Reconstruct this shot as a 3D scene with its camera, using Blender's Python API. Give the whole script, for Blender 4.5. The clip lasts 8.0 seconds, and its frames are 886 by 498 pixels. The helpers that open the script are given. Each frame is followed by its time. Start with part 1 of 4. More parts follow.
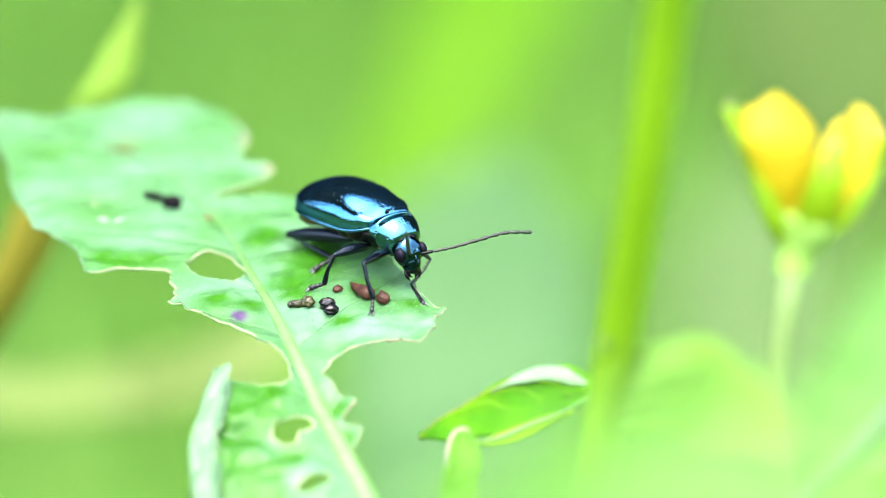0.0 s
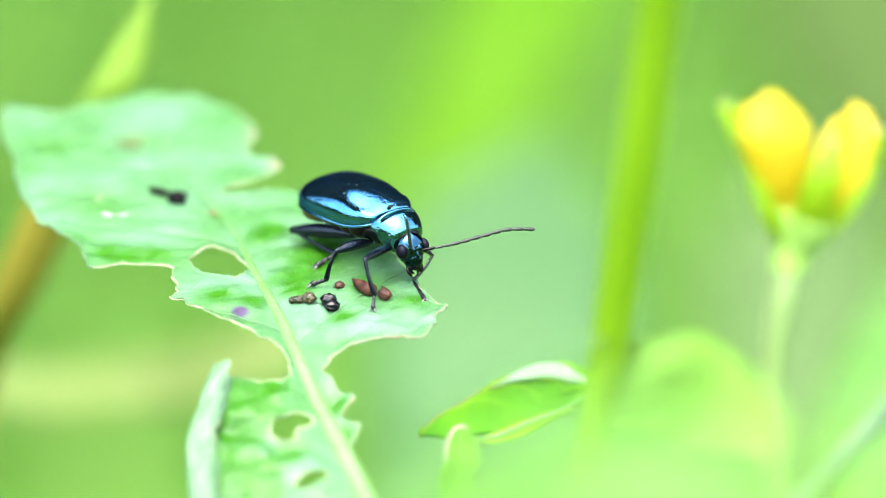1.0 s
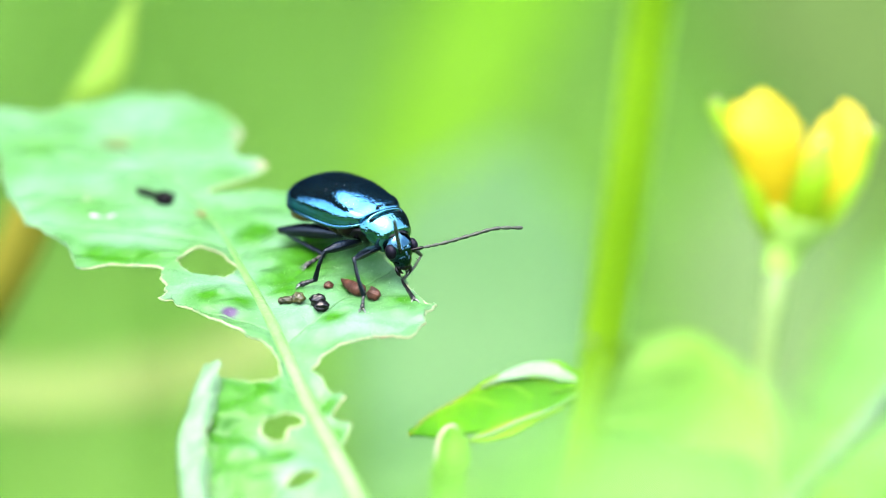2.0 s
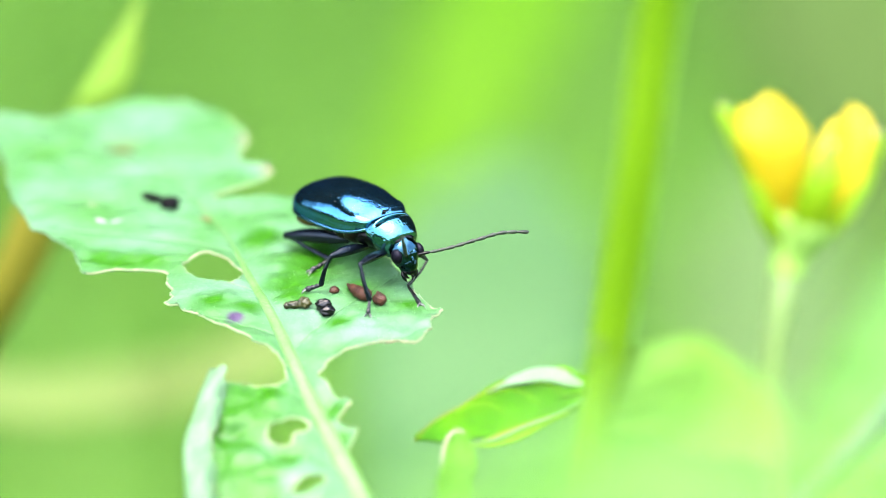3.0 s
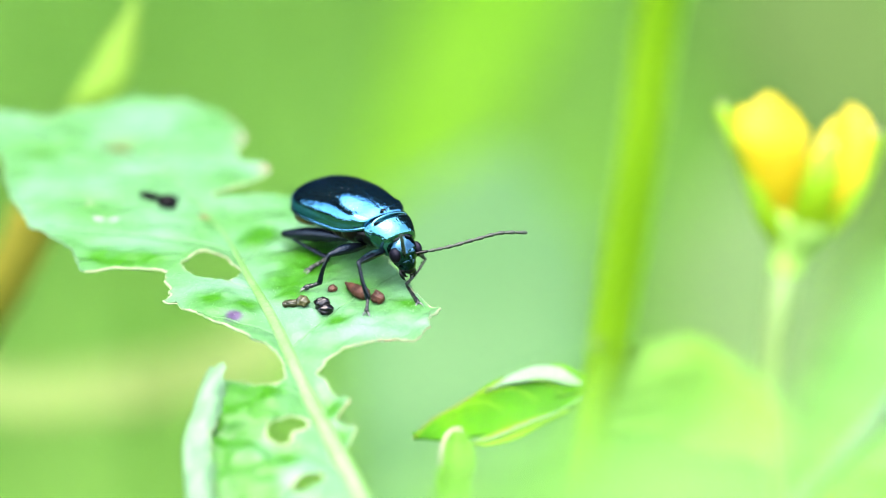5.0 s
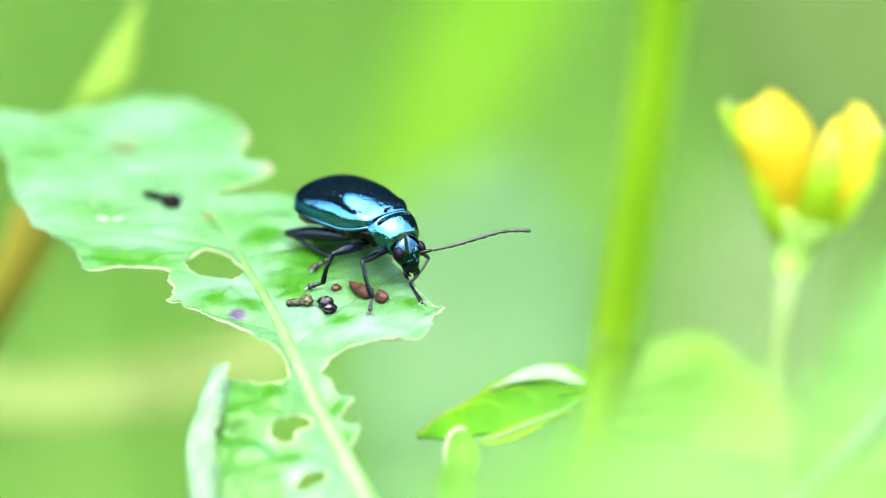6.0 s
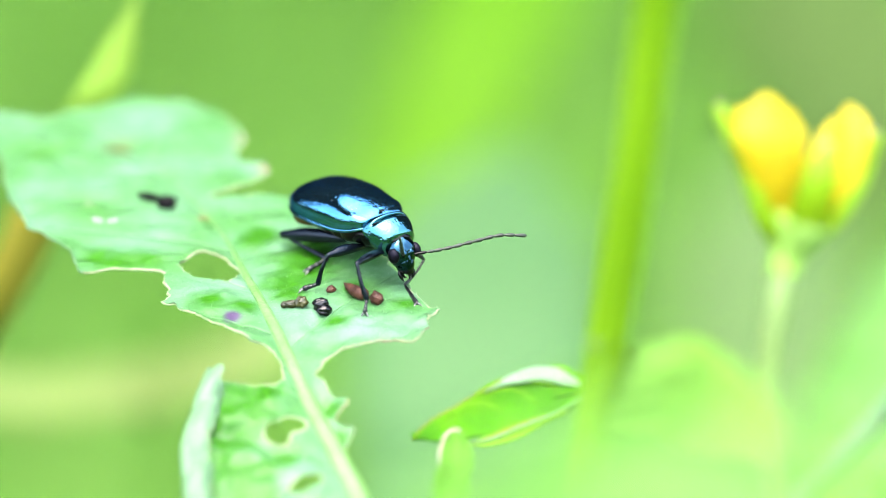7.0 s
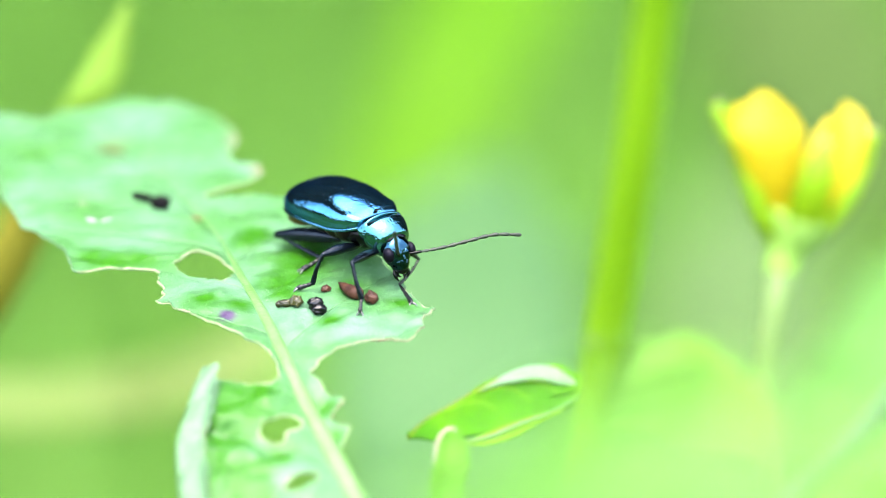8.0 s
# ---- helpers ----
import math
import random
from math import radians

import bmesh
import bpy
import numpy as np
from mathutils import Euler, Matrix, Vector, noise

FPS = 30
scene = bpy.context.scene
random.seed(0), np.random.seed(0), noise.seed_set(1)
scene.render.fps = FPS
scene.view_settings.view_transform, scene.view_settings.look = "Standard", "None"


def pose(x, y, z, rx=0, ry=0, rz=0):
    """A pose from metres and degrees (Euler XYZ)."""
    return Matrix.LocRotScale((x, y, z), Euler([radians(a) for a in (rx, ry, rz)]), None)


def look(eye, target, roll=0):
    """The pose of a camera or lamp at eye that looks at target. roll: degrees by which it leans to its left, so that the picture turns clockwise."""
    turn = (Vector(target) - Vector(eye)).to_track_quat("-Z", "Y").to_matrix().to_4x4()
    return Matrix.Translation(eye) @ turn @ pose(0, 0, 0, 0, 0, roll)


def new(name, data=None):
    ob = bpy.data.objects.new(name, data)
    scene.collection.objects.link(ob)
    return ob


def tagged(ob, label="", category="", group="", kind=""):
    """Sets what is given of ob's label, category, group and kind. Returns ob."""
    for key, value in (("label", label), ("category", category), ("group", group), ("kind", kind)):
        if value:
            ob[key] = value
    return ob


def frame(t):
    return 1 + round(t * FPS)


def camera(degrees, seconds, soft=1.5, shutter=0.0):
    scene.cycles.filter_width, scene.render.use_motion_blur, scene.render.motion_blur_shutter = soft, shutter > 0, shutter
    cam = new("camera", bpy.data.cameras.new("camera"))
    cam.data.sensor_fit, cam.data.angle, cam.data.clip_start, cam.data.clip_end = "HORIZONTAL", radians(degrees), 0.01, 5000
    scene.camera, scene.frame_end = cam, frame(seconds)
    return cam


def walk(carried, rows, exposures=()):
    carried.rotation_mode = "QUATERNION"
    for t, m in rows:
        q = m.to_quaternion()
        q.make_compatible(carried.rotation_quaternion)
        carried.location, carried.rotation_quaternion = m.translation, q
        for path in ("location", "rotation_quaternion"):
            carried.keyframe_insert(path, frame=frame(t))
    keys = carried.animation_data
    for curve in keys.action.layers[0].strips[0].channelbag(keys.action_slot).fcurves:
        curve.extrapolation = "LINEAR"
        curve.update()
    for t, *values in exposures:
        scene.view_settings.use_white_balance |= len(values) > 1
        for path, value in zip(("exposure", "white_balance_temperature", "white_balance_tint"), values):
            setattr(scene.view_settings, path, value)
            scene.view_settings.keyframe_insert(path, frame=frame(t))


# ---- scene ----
# Macro view of a small blue leaf beetle on an eaten leaf in a meadow. Sizes in the code are in millimetres unless said otherwise.
MM = 0.001
PITCH = radians(12)
RIGHT = Vector((1, 0, 0))
UP = Vector((0, math.sin(PITCH), math.cos(PITCH)))
AWAY = Vector((0, math.cos(PITCH), -math.sin(PITCH)))


def spot(x, up, away):
    """A place in the world from millimetres right, up and away along the sight line, counted from the point in focus."""
    return (RIGHT * x + UP * up + AWAY * away) * MM


# ---- camera ----
cam = camera(12.0, 8.0, soft=0.8)
cam.data.dof.use_dof = True
cam.data.dof.focus_distance = 0.1334
cam.data.dof.aperture_fstop = 29.0
cam.data.dof.aperture_blades = 0
walk(cam, [
    (0.0, pose(-0.000361, -0.130489, 0.027698, 78.0180, -0.0417, -0.1535)),
    (0.2, pose(0.000615, -0.130280, 0.027633, 78.0230, 0.1078, 0.1810)),
    (0.3, pose(0.000855, -0.130108, 0.027595, 78.0086, -0.0102, 0.3675)),
    (0.5, pose(0.001369, -0.130305, 0.027013, 78.3110, -0.0878, 0.6015)),
    (0.7, pose(0.001407, -0.129854, 0.027681, 77.9487, 0.1466, 0.5942)),
    (0.8, pose(0.001666, -0.130159, 0.027924, 77.8547, 0.0600, 0.6988)),
    (1.0, pose(0.001765, -0.130150, 0.027874, 77.8636, 0.0285, 0.7926)),
    (1.2, pose(0.001452, -0.130022, 0.028028, 77.7939, 0.0994, 0.6794)),
    (1.3, pose(0.001428, -0.130126, 0.028081, 77.7693, 0.1186, 0.5722)),
    (1.5, pose(0.001744, -0.130195, 0.027767, 77.9092, 0.0197, 0.7166)),
    (1.7, pose(0.001348, -0.130361, 0.028051, 77.8064, 0.1170, 0.4505)),
    (2.8, pose(0.000514, -0.130145, 0.027686, 77.9809, 0.1116, 0.0422)),
    (3.0, pose(0.000665, -0.130177, 0.027670, 78.0148, 0.0809, 0.2264)),
    (3.2, pose(0.000398, -0.130410, 0.027626, 78.0567, 0.0183, 0.1852)),
    (3.3, pose(0.000135, -0.130508, 0.027498, 78.1353, 0.0015, 0.0951)),
    (3.5, pose(-0.000639, -0.130493, 0.027239, 78.2369, -0.1301, -0.1694)),
    (3.7, pose(-0.000486, -0.130431, 0.027428, 78.1412, -0.0572, -0.1446)),
    (3.8, pose(-0.000311, -0.130774, 0.027659, 78.0684, -0.0490, -0.1194)),
    (4.0, pose(-0.000485, -0.130419, 0.027700, 78.0161, -0.0237, -0.2260)),
    (4.2, pose(-0.000135, -0.130485, 0.027740, 78.0056, 0.0188, -0.1088)),
    (4.5, pose(0.000037, -0.130384, 0.027798, 77.9614, 0.0144, -0.0729)),
    (4.7, pose(0.000260, -0.130419, 0.027815, 77.9606, -0.0136, 0.0261)),
    (5.8, pose(-0.000082, -0.130449, 0.027735, 77.9741, -0.0633, -0.0209)),
    (6.0, pose(0.000072, -0.130502, 0.027533, 78.0748, -0.0949, 0.0288)),
    (6.2, pose(-0.000145, -0.130534, 0.027687, 78.0118, -0.0308, -0.0645)),
    (6.3, pose(-0.000115, -0.130552, 0.027596, 78.0787, -0.0558, -0.0358)),
    (6.5, pose(-0.000218, -0.130424, 0.027383, 78.1510, -0.0476, -0.0679)),
    (6.7, pose(0.000079, -0.130298, 0.027612, 78.0455, 0.0180, -0.0765)),
    (6.8, pose(0.000300, -0.130323, 0.027692, 78.0112, 0.0369, 0.0773)),
    (7.0, pose(0.000567, -0.130266, 0.027791, 77.9627, 0.0715, 0.1412)),
    (7.2, pose(0.000505, -0.130404, 0.027758, 77.9557, 0.0821, 0.0987)),
    (7.3, pose(0.000420, -0.130384, 0.027676, 77.9975, -0.0017, 0.1175)),
    (7.5, pose(0.000070, -0.130605, 0.027249, 78.2006, -0.2167, 0.0719)),
    (7.7, pose(-0.000032, -0.130368, 0.027408, 78.0924, -0.1090, -0.0395)),
    (7.8, pose(-0.000062, -0.130448, 0.027288, 78.1797, -0.0251, -0.1021)),
    (8.0, pose(-0.000213, -0.130396, 0.027081, 78.2661, -0.1090, -0.2332)),
], exposures=[(0.0, 4.08, 6500, 14), (8.0, 4.08, 6500, 14)])

# ---- light ----
world = bpy.data.worlds.new("sky")
scene.world = world
world.use_nodes = True
wn = world.node_tree
sky = wn.nodes.new("ShaderNodeTexSky")
sky.sky_type = "NISHITA"
sky.sun_disc = False
sky.sun_elevation = radians(67)
sky.sun_rotation = radians(192)
sky.air_density, sky.dust_density, sky.ozone_density = 1.0, 4.0, 1.0
wn.links.new(sky.outputs["Color"], wn.nodes["Background"].inputs["Color"])
wn.nodes["Background"].inputs["Strength"].default_value = 0.15

sun = bpy.data.lights.new("sun", "SUN")
sun.energy, sun.angle, sun.color = 0.5, radians(95), (1.0, 0.98, 0.94)
sun_ob = new("sun", sun)
SUN_FROM = Vector((math.sin(radians(192)) * math.cos(radians(67)), math.cos(radians(192)) * math.cos(radians(67)), math.sin(radians(67))))
sun_ob.matrix_world = look(SUN_FROM * 20, (0, 0, 0))


# ---- materials ----
def nodes_of(name):
    m = bpy.data.materials.new(name)
    m.use_nodes = True
    nt = m.node_tree
    return m, nt, nt.nodes["Principled BSDF"]


def noise_ramp(nt, scale, stops, detail=4.0, stretch=(1, 1, 1), rough=0.55):
    """Noise at a true size (features per metre) run through a colour ramp."""
    tc = nt.nodes.new("ShaderNodeTexCoord")
    mp = nt.nodes.new("ShaderNodeMapping")
    mp.inputs["Scale"].default_value = stretch
    nz = nt.nodes.new("ShaderNodeTexNoise")
    nz.inputs["Scale"].default_value = scale
    nz.inputs["Detail"].default_value = detail
    nz.inputs["Roughness"].default_value = rough
    ramp = nt.nodes.new("ShaderNodeValToRGB")
    while len(ramp.color_ramp.elements) < len(stops):
        ramp.color_ramp.elements.new(0.5)
    for e, (p, c) in zip(ramp.color_ramp.elements, stops):
        e.position, e.color = p, (*c, 1)
    nt.links.new(tc.outputs["Object"], mp.inputs["Vector"])
    nt.links.new(mp.outputs["Vector"], nz.inputs["Vector"])
    nt.links.new(nz.outputs["Fac"], ramp.inputs["Fac"])
    return ramp, nz, mp


def mix_colour(nt, a, b, fac, mode="MIX"):
    mx = nt.nodes.new("ShaderNodeMix")
    mx.data_type, mx.blend_type = "RGBA", mode
    for sock, v in ((mx.inputs["Factor"], fac), (mx.inputs["A"], a), (mx.inputs["B"], b)):
        if isinstance(v, bpy.types.NodeSocket):
            nt.links.new(v, sock)
        elif isinstance(v, tuple):
            sock.default_value = (*v, 1)
        else:
            sock.default_value = v
    return mx.outputs["Result"]


def bump(nt, bsdf, height, distance, strength=0.6):
    b = nt.nodes.new("ShaderNodeBump")
    b.inputs["Distance"].default_value = distance
    b.inputs["Strength"].default_value = strength
    nt.links.new(height, b.inputs["Height"])
    nt.links.new(b.outputs["Normal"], bsdf.inputs["Normal"])
    return b


def foliage(name, dark, mid, light, scale=400.0, fine=6000.0, rough=0.4, through_light=0.35, glow_tint=(1.3, 1.15, 0.5), relief=0.00004, spots=(), spec=0.5, stretch=(1, 1, 1), network=0.0):
    """A leaf: mottled colour at two scales, fine relief, some light let through."""
    m, nt, bsdf = nodes_of(name)
    ramp, _, _ = noise_ramp(nt, scale, [(0.3, dark), (0.5, mid), (0.72, light)], stretch=stretch)
    grain, gnz, _ = noise_ramp(nt, fine, [(0.35, (0.78, 0.8, 0.78)), (0.65, (1.15, 1.12, 1.1))], 3.0)
    col = mix_colour(nt, ramp.outputs["Color"], grain.outputs["Color"], 0.7, "MULTIPLY")
    for centre, radius, tint, soft_edge in spots:
        tc = nt.nodes.new("ShaderNodeTexCoord")
        nz = nt.nodes.new("ShaderNodeTexNoise")
        nz.inputs["Scale"].default_value = 2500
        away = nt.nodes.new("ShaderNodeVectorMath")
        away.operation = "DISTANCE"
        away.inputs[1].default_value = centre
        add = nt.nodes.new("ShaderNodeMath")
        add.operation = "MULTIPLY_ADD"
        add.inputs[1].default_value = radius * 1.2
        ring = nt.nodes.new("ShaderNodeMapRange")
        ring.inputs["From Min"].default_value = radius * (1.1 + soft_edge)
        ring.inputs["From Max"].default_value = radius * 1.1
        nt.links.new(tc.outputs["Object"], away.inputs[0])
        nt.links.new(tc.outputs["Object"], nz.inputs["Vector"])
        nt.links.new(nz.outputs["Fac"], add.inputs[0])
        nt.links.new(away.outputs["Value"], add.inputs[2])
        nt.links.new(add.outputs["Value"], ring.inputs["Value"])
        col = mix_colour(nt, col, tint, ring.outputs["Result"])
    nt.links.new(col, bsdf.inputs["Base Color"])
    bsdf.inputs["Roughness"].default_value = rough
    bsdf.inputs["Specular IOR Level"].default_value = spec
    fine_bump = bump(nt, bsdf, gnz.outputs["Fac"], relief)
    if network:
        cells = nt.nodes.new("ShaderNodeTexVoronoi")
        cells.feature = "SMOOTH_F1"
        cells.inputs["Scale"].default_value = network
        where = nt.nodes.new("ShaderNodeTexCoord")
        nt.links.new(where.outputs["Object"], cells.inputs["Vector"])
        puff = nt.nodes.new("ShaderNodeBump")
        puff.invert = True
        puff.inputs["Distance"].default_value = 0.25 / network
        puff.inputs["Strength"].default_value = 1.0
        nt.links.new(cells.outputs["Distance"], puff.inputs["Height"])
        nt.links.new(puff.outputs["Normal"], fine_bump.inputs["Normal"])
    tr = nt.nodes.new("ShaderNodeBsdfTranslucent")
    nt.links.new(mix_colour(nt, col, glow_tint, 1.0, "MULTIPLY"), tr.inputs["Color"])
    mx = nt.nodes.new("ShaderNodeMixShader")
    mx.inputs["Fac"].default_value = through_light
    nt.links.new(bsdf.outputs["BSDF"], mx.inputs[1])
    nt.links.new(tr.outputs["BSDF"], mx.inputs[2])
    nt.links.new(mx.outputs["Shader"], nt.nodes["Material Output"].inputs["Surface"])
    return m


def chitin(name, a, b, metallic, rough, punctures=0.0, scale=900.0, spec=0.5, edge=(1, 1, 1)):
    """Beetle shell: two tones of metallic colour, fine pits and scratches."""
    m, nt, bsdf = nodes_of(name)
    ramp, nz, _ = noise_ramp(nt, scale, [(0.35, a), (0.65, b)])
    nt.links.new(ramp.outputs["Color"], bsdf.inputs["Base Color"])
    bsdf.inputs["Metallic"].default_value = metallic
    bsdf.inputs["Roughness"].default_value = rough
    bsdf.inputs["Specular Tint"].default_value = (*edge, 1)
    bsdf.inputs["Specular IOR Level"].default_value = spec
    tc = nt.nodes.new("ShaderNodeTexCoord")
    if punctures:
        vor = nt.nodes.new("ShaderNodeTexVoronoi")
        vor.inputs["Scale"].default_value = 9000
        vor.inputs["Randomness"].default_value = 1.0
        pit = nt.nodes.new("ShaderNodeMapRange")
        pit.inputs["From Max"].default_value = 0.45
        nt.links.new(tc.outputs["Object"], vor.inputs["Vector"])
        nt.links.new(vor.outputs["Distance"], pit.inputs["Value"])
        fine = nt.nodes.new("ShaderNodeTexNoise")
        fine.inputs["Scale"].default_value = 5000
        fine.inputs["Detail"].default_value = 3
        nt.links.new(tc.outputs["Object"], fine.inputs["Vector"])
        both = nt.nodes.new("ShaderNodeMath")
        both.operation = "MULTIPLY_ADD"
        both.inputs[1].default_value = 0.6
        nt.links.new(pit.outputs["Result"], both.inputs[0])
        nt.links.new(fine.outputs["Fac"], both.inputs[2])
        bump(nt, bsdf, both.outputs["Value"], 0.00002, punctures)
    else:
        bump(nt, bsdf, nz.outputs["Fac"], 0.00003, 0.3)
    return m


LEAF_UNDER = foliage("leaf_under_side", (0.0358, 0.0927, 0.0362), (0.047, 0.107, 0.0475), (0.0582, 0.12, 0.0589), scale=500, rough=0.6, through_light=0.3, spec=0.4)
VEIN = foliage("leaf_vein", (0.038, 0.104, 0.02), (0.050, 0.116, 0.032), (0.064, 0.126, 0.046), scale=900, rough=0.4, through_light=0.2, spec=0.22, stretch=(1, 1, 0.25))
SIDE_VEIN = foliage("leaf_side_vein", (0.045, 0.122, 0.040), (0.055, 0.132, 0.052), (0.068, 0.142, 0.062), scale=900, rough=0.42, through_light=0.25, spec=0.2)
MARGIN = foliage("eaten_leaf_margin", (0.088, 0.145, 0.058), (0.112, 0.145, 0.072), (0.10, 0.080, 0.048), scale=520, rough=0.6, through_light=0.1, spec=0.2)
HAIR = foliage("leaf_hair", (0.08, 0.14, 0.075), (0.10, 0.155, 0.09), (0.12, 0.17, 0.105), rough=0.5, through_light=0.1, spec=0.2)
STEM_GREEN = foliage("stem_green", (0.0639, 0.144, 0.0028), (0.0879, 0.188, 0.00336), (0.108, 0.212, 0.00562), scale=120, rough=0.45, through_light=0.25, stretch=(1, 1, 0.1), spec=0.1)
NEAR_LEAF = foliage("yellow_green_leaf", (0.058, 0.150, 0.009), (0.074, 0.170, 0.018), (0.09, 0.186, 0.038), scale=160, rough=0.45, through_light=0.3, spec=0.1)
PALE_LEAF = foliage("pale_green_leaf", (0.055, 0.160, 0.022), (0.068, 0.180, 0.030), (0.081, 0.192, 0.039), scale=100, rough=0.4, through_light=0.5, glow_tint=(1.0, 1.0, 0.7), spec=0.2)
SMALL_LEAF = foliage("small_leaf", (0.008, 0.056, 0.00015), (0.022, 0.10, 0.0003), (0.046, 0.13, 0.0008), scale=500, rough=0.45, through_light=0.25, spec=0.03)
SHOOT = foliage("young_leaf_green", (0.028, 0.105, 0.004), (0.042, 0.13, 0.009), (0.06, 0.15, 0.02), scale=300, rough=0.5, through_light=0.35, spec=0.05)
ROLLED = foliage("pale_leaf_roll", (0.074, 0.148, 0.070), (0.088, 0.164, 0.084), (0.102, 0.174, 0.097), scale=300, rough=0.5, through_light=0.3, spec=0.2)
FAR_OLIVE = foliage("far_olive_leaf", (0.0245, 0.047, 0.0098), (0.0305, 0.0565, 0.0118), (0.037, 0.0642, 0.0158), scale=30, rough=0.6, through_light=0.2, spec=0.05)
CALYX = foliage("calyx_green", (0.125, 0.245, 0.028), (0.15, 0.28, 0.042), (0.175, 0.305, 0.065), scale=300, rough=0.5, through_light=0.35, spec=0.1)
FAR_PALE = foliage("far_pale_leaf", (0.0225, 0.068, 0.0165), (0.0275, 0.075, 0.0215), (0.034, 0.081, 0.027), scale=60, rough=0.5, through_light=0.3, spec=0.1)
FAR_GREEN = foliage("far_green_leaf", (0.0235, 0.056, 0.010), (0.030, 0.066, 0.0135), (0.037, 0.074, 0.018), scale=50, rough=0.5, through_light=0.3, spec=0.1)
BAND = foliage("pale_grass_stalk", (0.046, 0.078, 0.0155), (0.0595, 0.0925, 0.020), (0.068, 0.097, 0.0265), scale=80, rough=0.6, through_light=0.3, spec=0.1)
BLADE = foliage("grass_blade", (0.050, 0.115, 0.006), (0.072, 0.14, 0.012), (0.095, 0.152, 0.02), scale=90, rough=0.5, through_light=0.35, spec=0.1)
DRY = foliage("dry_stalk", (0.082, 0.074, 0.006), (0.10, 0.095, 0.009), (0.09, 0.112, 0.011), scale=100, rough=0.6, through_light=0.2, spec=0.1)
BRIGHT_BLADE = foliage("bright_grass", (0.028, 0.086, 0.0022), (0.036, 0.098, 0.0036), (0.044, 0.107, 0.007), scale=40, rough=0.5, through_light=0.4, spec=0.05)
GRASS = foliage("meadow_grass", (0.0234, 0.0716, 0.00832), (0.038, 0.093, 0.0124), (0.0583, 0.115, 0.0208), scale=6, rough=0.55, through_light=0.3, spec=0.05)
PETAL = foliage("yellow_petal", (0.31, 0.236, 0.0015), (0.318, 0.262, 0.0022), (0.322, 0.28, 0.0055), scale=300, rough=0.5, through_light=0.55, glow_tint=(1.15, 1.1, 0.6), spec=0.2)
SEPAL = foliage("green_sepal", (0.075, 0.175, 0.001), (0.105, 0.205, 0.002), (0.14, 0.235, 0.005), scale=400, rough=0.5, through_light=0.45, spec=0.1)
PEDICEL = foliage("pale_flower_stalk", (0.0667, 0.123, 0.0265), (0.0836, 0.136, 0.0397), (0.0951, 0.146, 0.0533), scale=300, rough=0.5, through_light=0.1, spec=0.15)
# Blue-black tone for trees out of view, set by their reflection in the beetle.
WOODS = foliage("unseen_woods", (0.0012, 0.0026, 0.0032), (0.0019, 0.0041, 0.0050), (0.003, 0.006, 0.0072), scale=0.8, fine=6, rough=0.9, through_light=0.05, spec=0.1, relief=0.05)

SCRUB = foliage("scrub_green", (0.006, 0.018, 0.004), (0.01, 0.026, 0.006), (0.016, 0.036, 0.009), scale=3, fine=40, rough=0.8, through_light=0.05, spec=0.05, relief=0.005)
ELYTRA = chitin("metallic_blue_elytra", (0.026, 0.104, 0.165), (0.058, 0.165, 0.22), 0.988, 0.085, 0.28, spec=0.0, edge=(0.35, 0.3, 0.85))
# Whiter metal than the wing case, to carry the highlight along its margin.
RIM = chitin("wing_case_rim", (0.06, 0.12, 0.13), (0.09, 0.15, 0.16), 1.0, 0.22)
THORAX = chitin("metallic_blue_pronotum", (0.022, 0.085, 0.105), (0.042, 0.125, 0.142), 0.99, 0.13, 0.4, spec=0.0)
HEAD = chitin("blue_black_head", (0.005, 0.016, 0.026), (0.022, 0.060, 0.082), 1.0, 0.11, 0.5)
BLACK = chitin("black_shell", (0.000432, 0.000576, 0.00072), (0.0013, 0.00158, 0.00202), 0.0, 0.2, spec=0.09)
LEGS = chitin("blue_black_leg", (0.0003, 0.0006, 0.0011), (0.0014, 0.0026, 0.0046), 0.0, 0.17, 0.6, spec=0.16, edge=(0.75, 0.88, 1.0))
# Black claw; the pale mottles paint its bright glints.
CLAW = chitin("black_claw_glints", (0.002, 0.002, 0.002), (0.06, 0.064, 0.062), 0.0, 0.25, scale=9000, spec=0.5)
DULL_LEG = chitin("grey_olive_leg", (0.002, 0.0035, 0.0025), (0.006, 0.009, 0.0065), 0.0, 0.4, 0.4, spec=0.2)
FRASS_DULL = chitin("dull_black_frass", (0.0004, 0.0004, 0.0005), (0.0014, 0.0014, 0.0016), 0.0, 0.6, 0.4, scale=2500, spec=0.04)
ANTENNA = chitin("antenna_grey_black", (0.0025, 0.004, 0.0025), (0.011, 0.016, 0.010), 0.0, 0.45, scale=3500, spec=0.2)
EYE = chitin("purple_black_eye", (0.0004, 0.00038, 0.0008), (0.0011, 0.001, 0.0021), 0.0, 0.5, 0.6, spec=0.08, edge=(0.7, 0.7, 1.0))
BELLY = chitin("brown_black_belly", (0.0004, 0.0004, 0.0003), (0.0045, 0.0037, 0.0013), 0.0, 0.28, 0.4, scale=1300, spec=0.12)
FOOT = chitin("grey_tarsus", (0.0004, 0.0005, 0.0006), (0.008, 0.0095, 0.010), 0.0, 0.25, 0.6, scale=9000, spec=0.18)
TAIL = chitin("yellow_brown_tail", (0.018, 0.0125, 0.001), (0.04, 0.028, 0.0022), 0.0, 0.4, scale=1500, spec=0.15)
TIP = chitin("pinkish_white_tip", (0.0958, 0.0693, 0.0533), (0.138, 0.133, 0.107), 0.0, 0.6, spec=0.2)
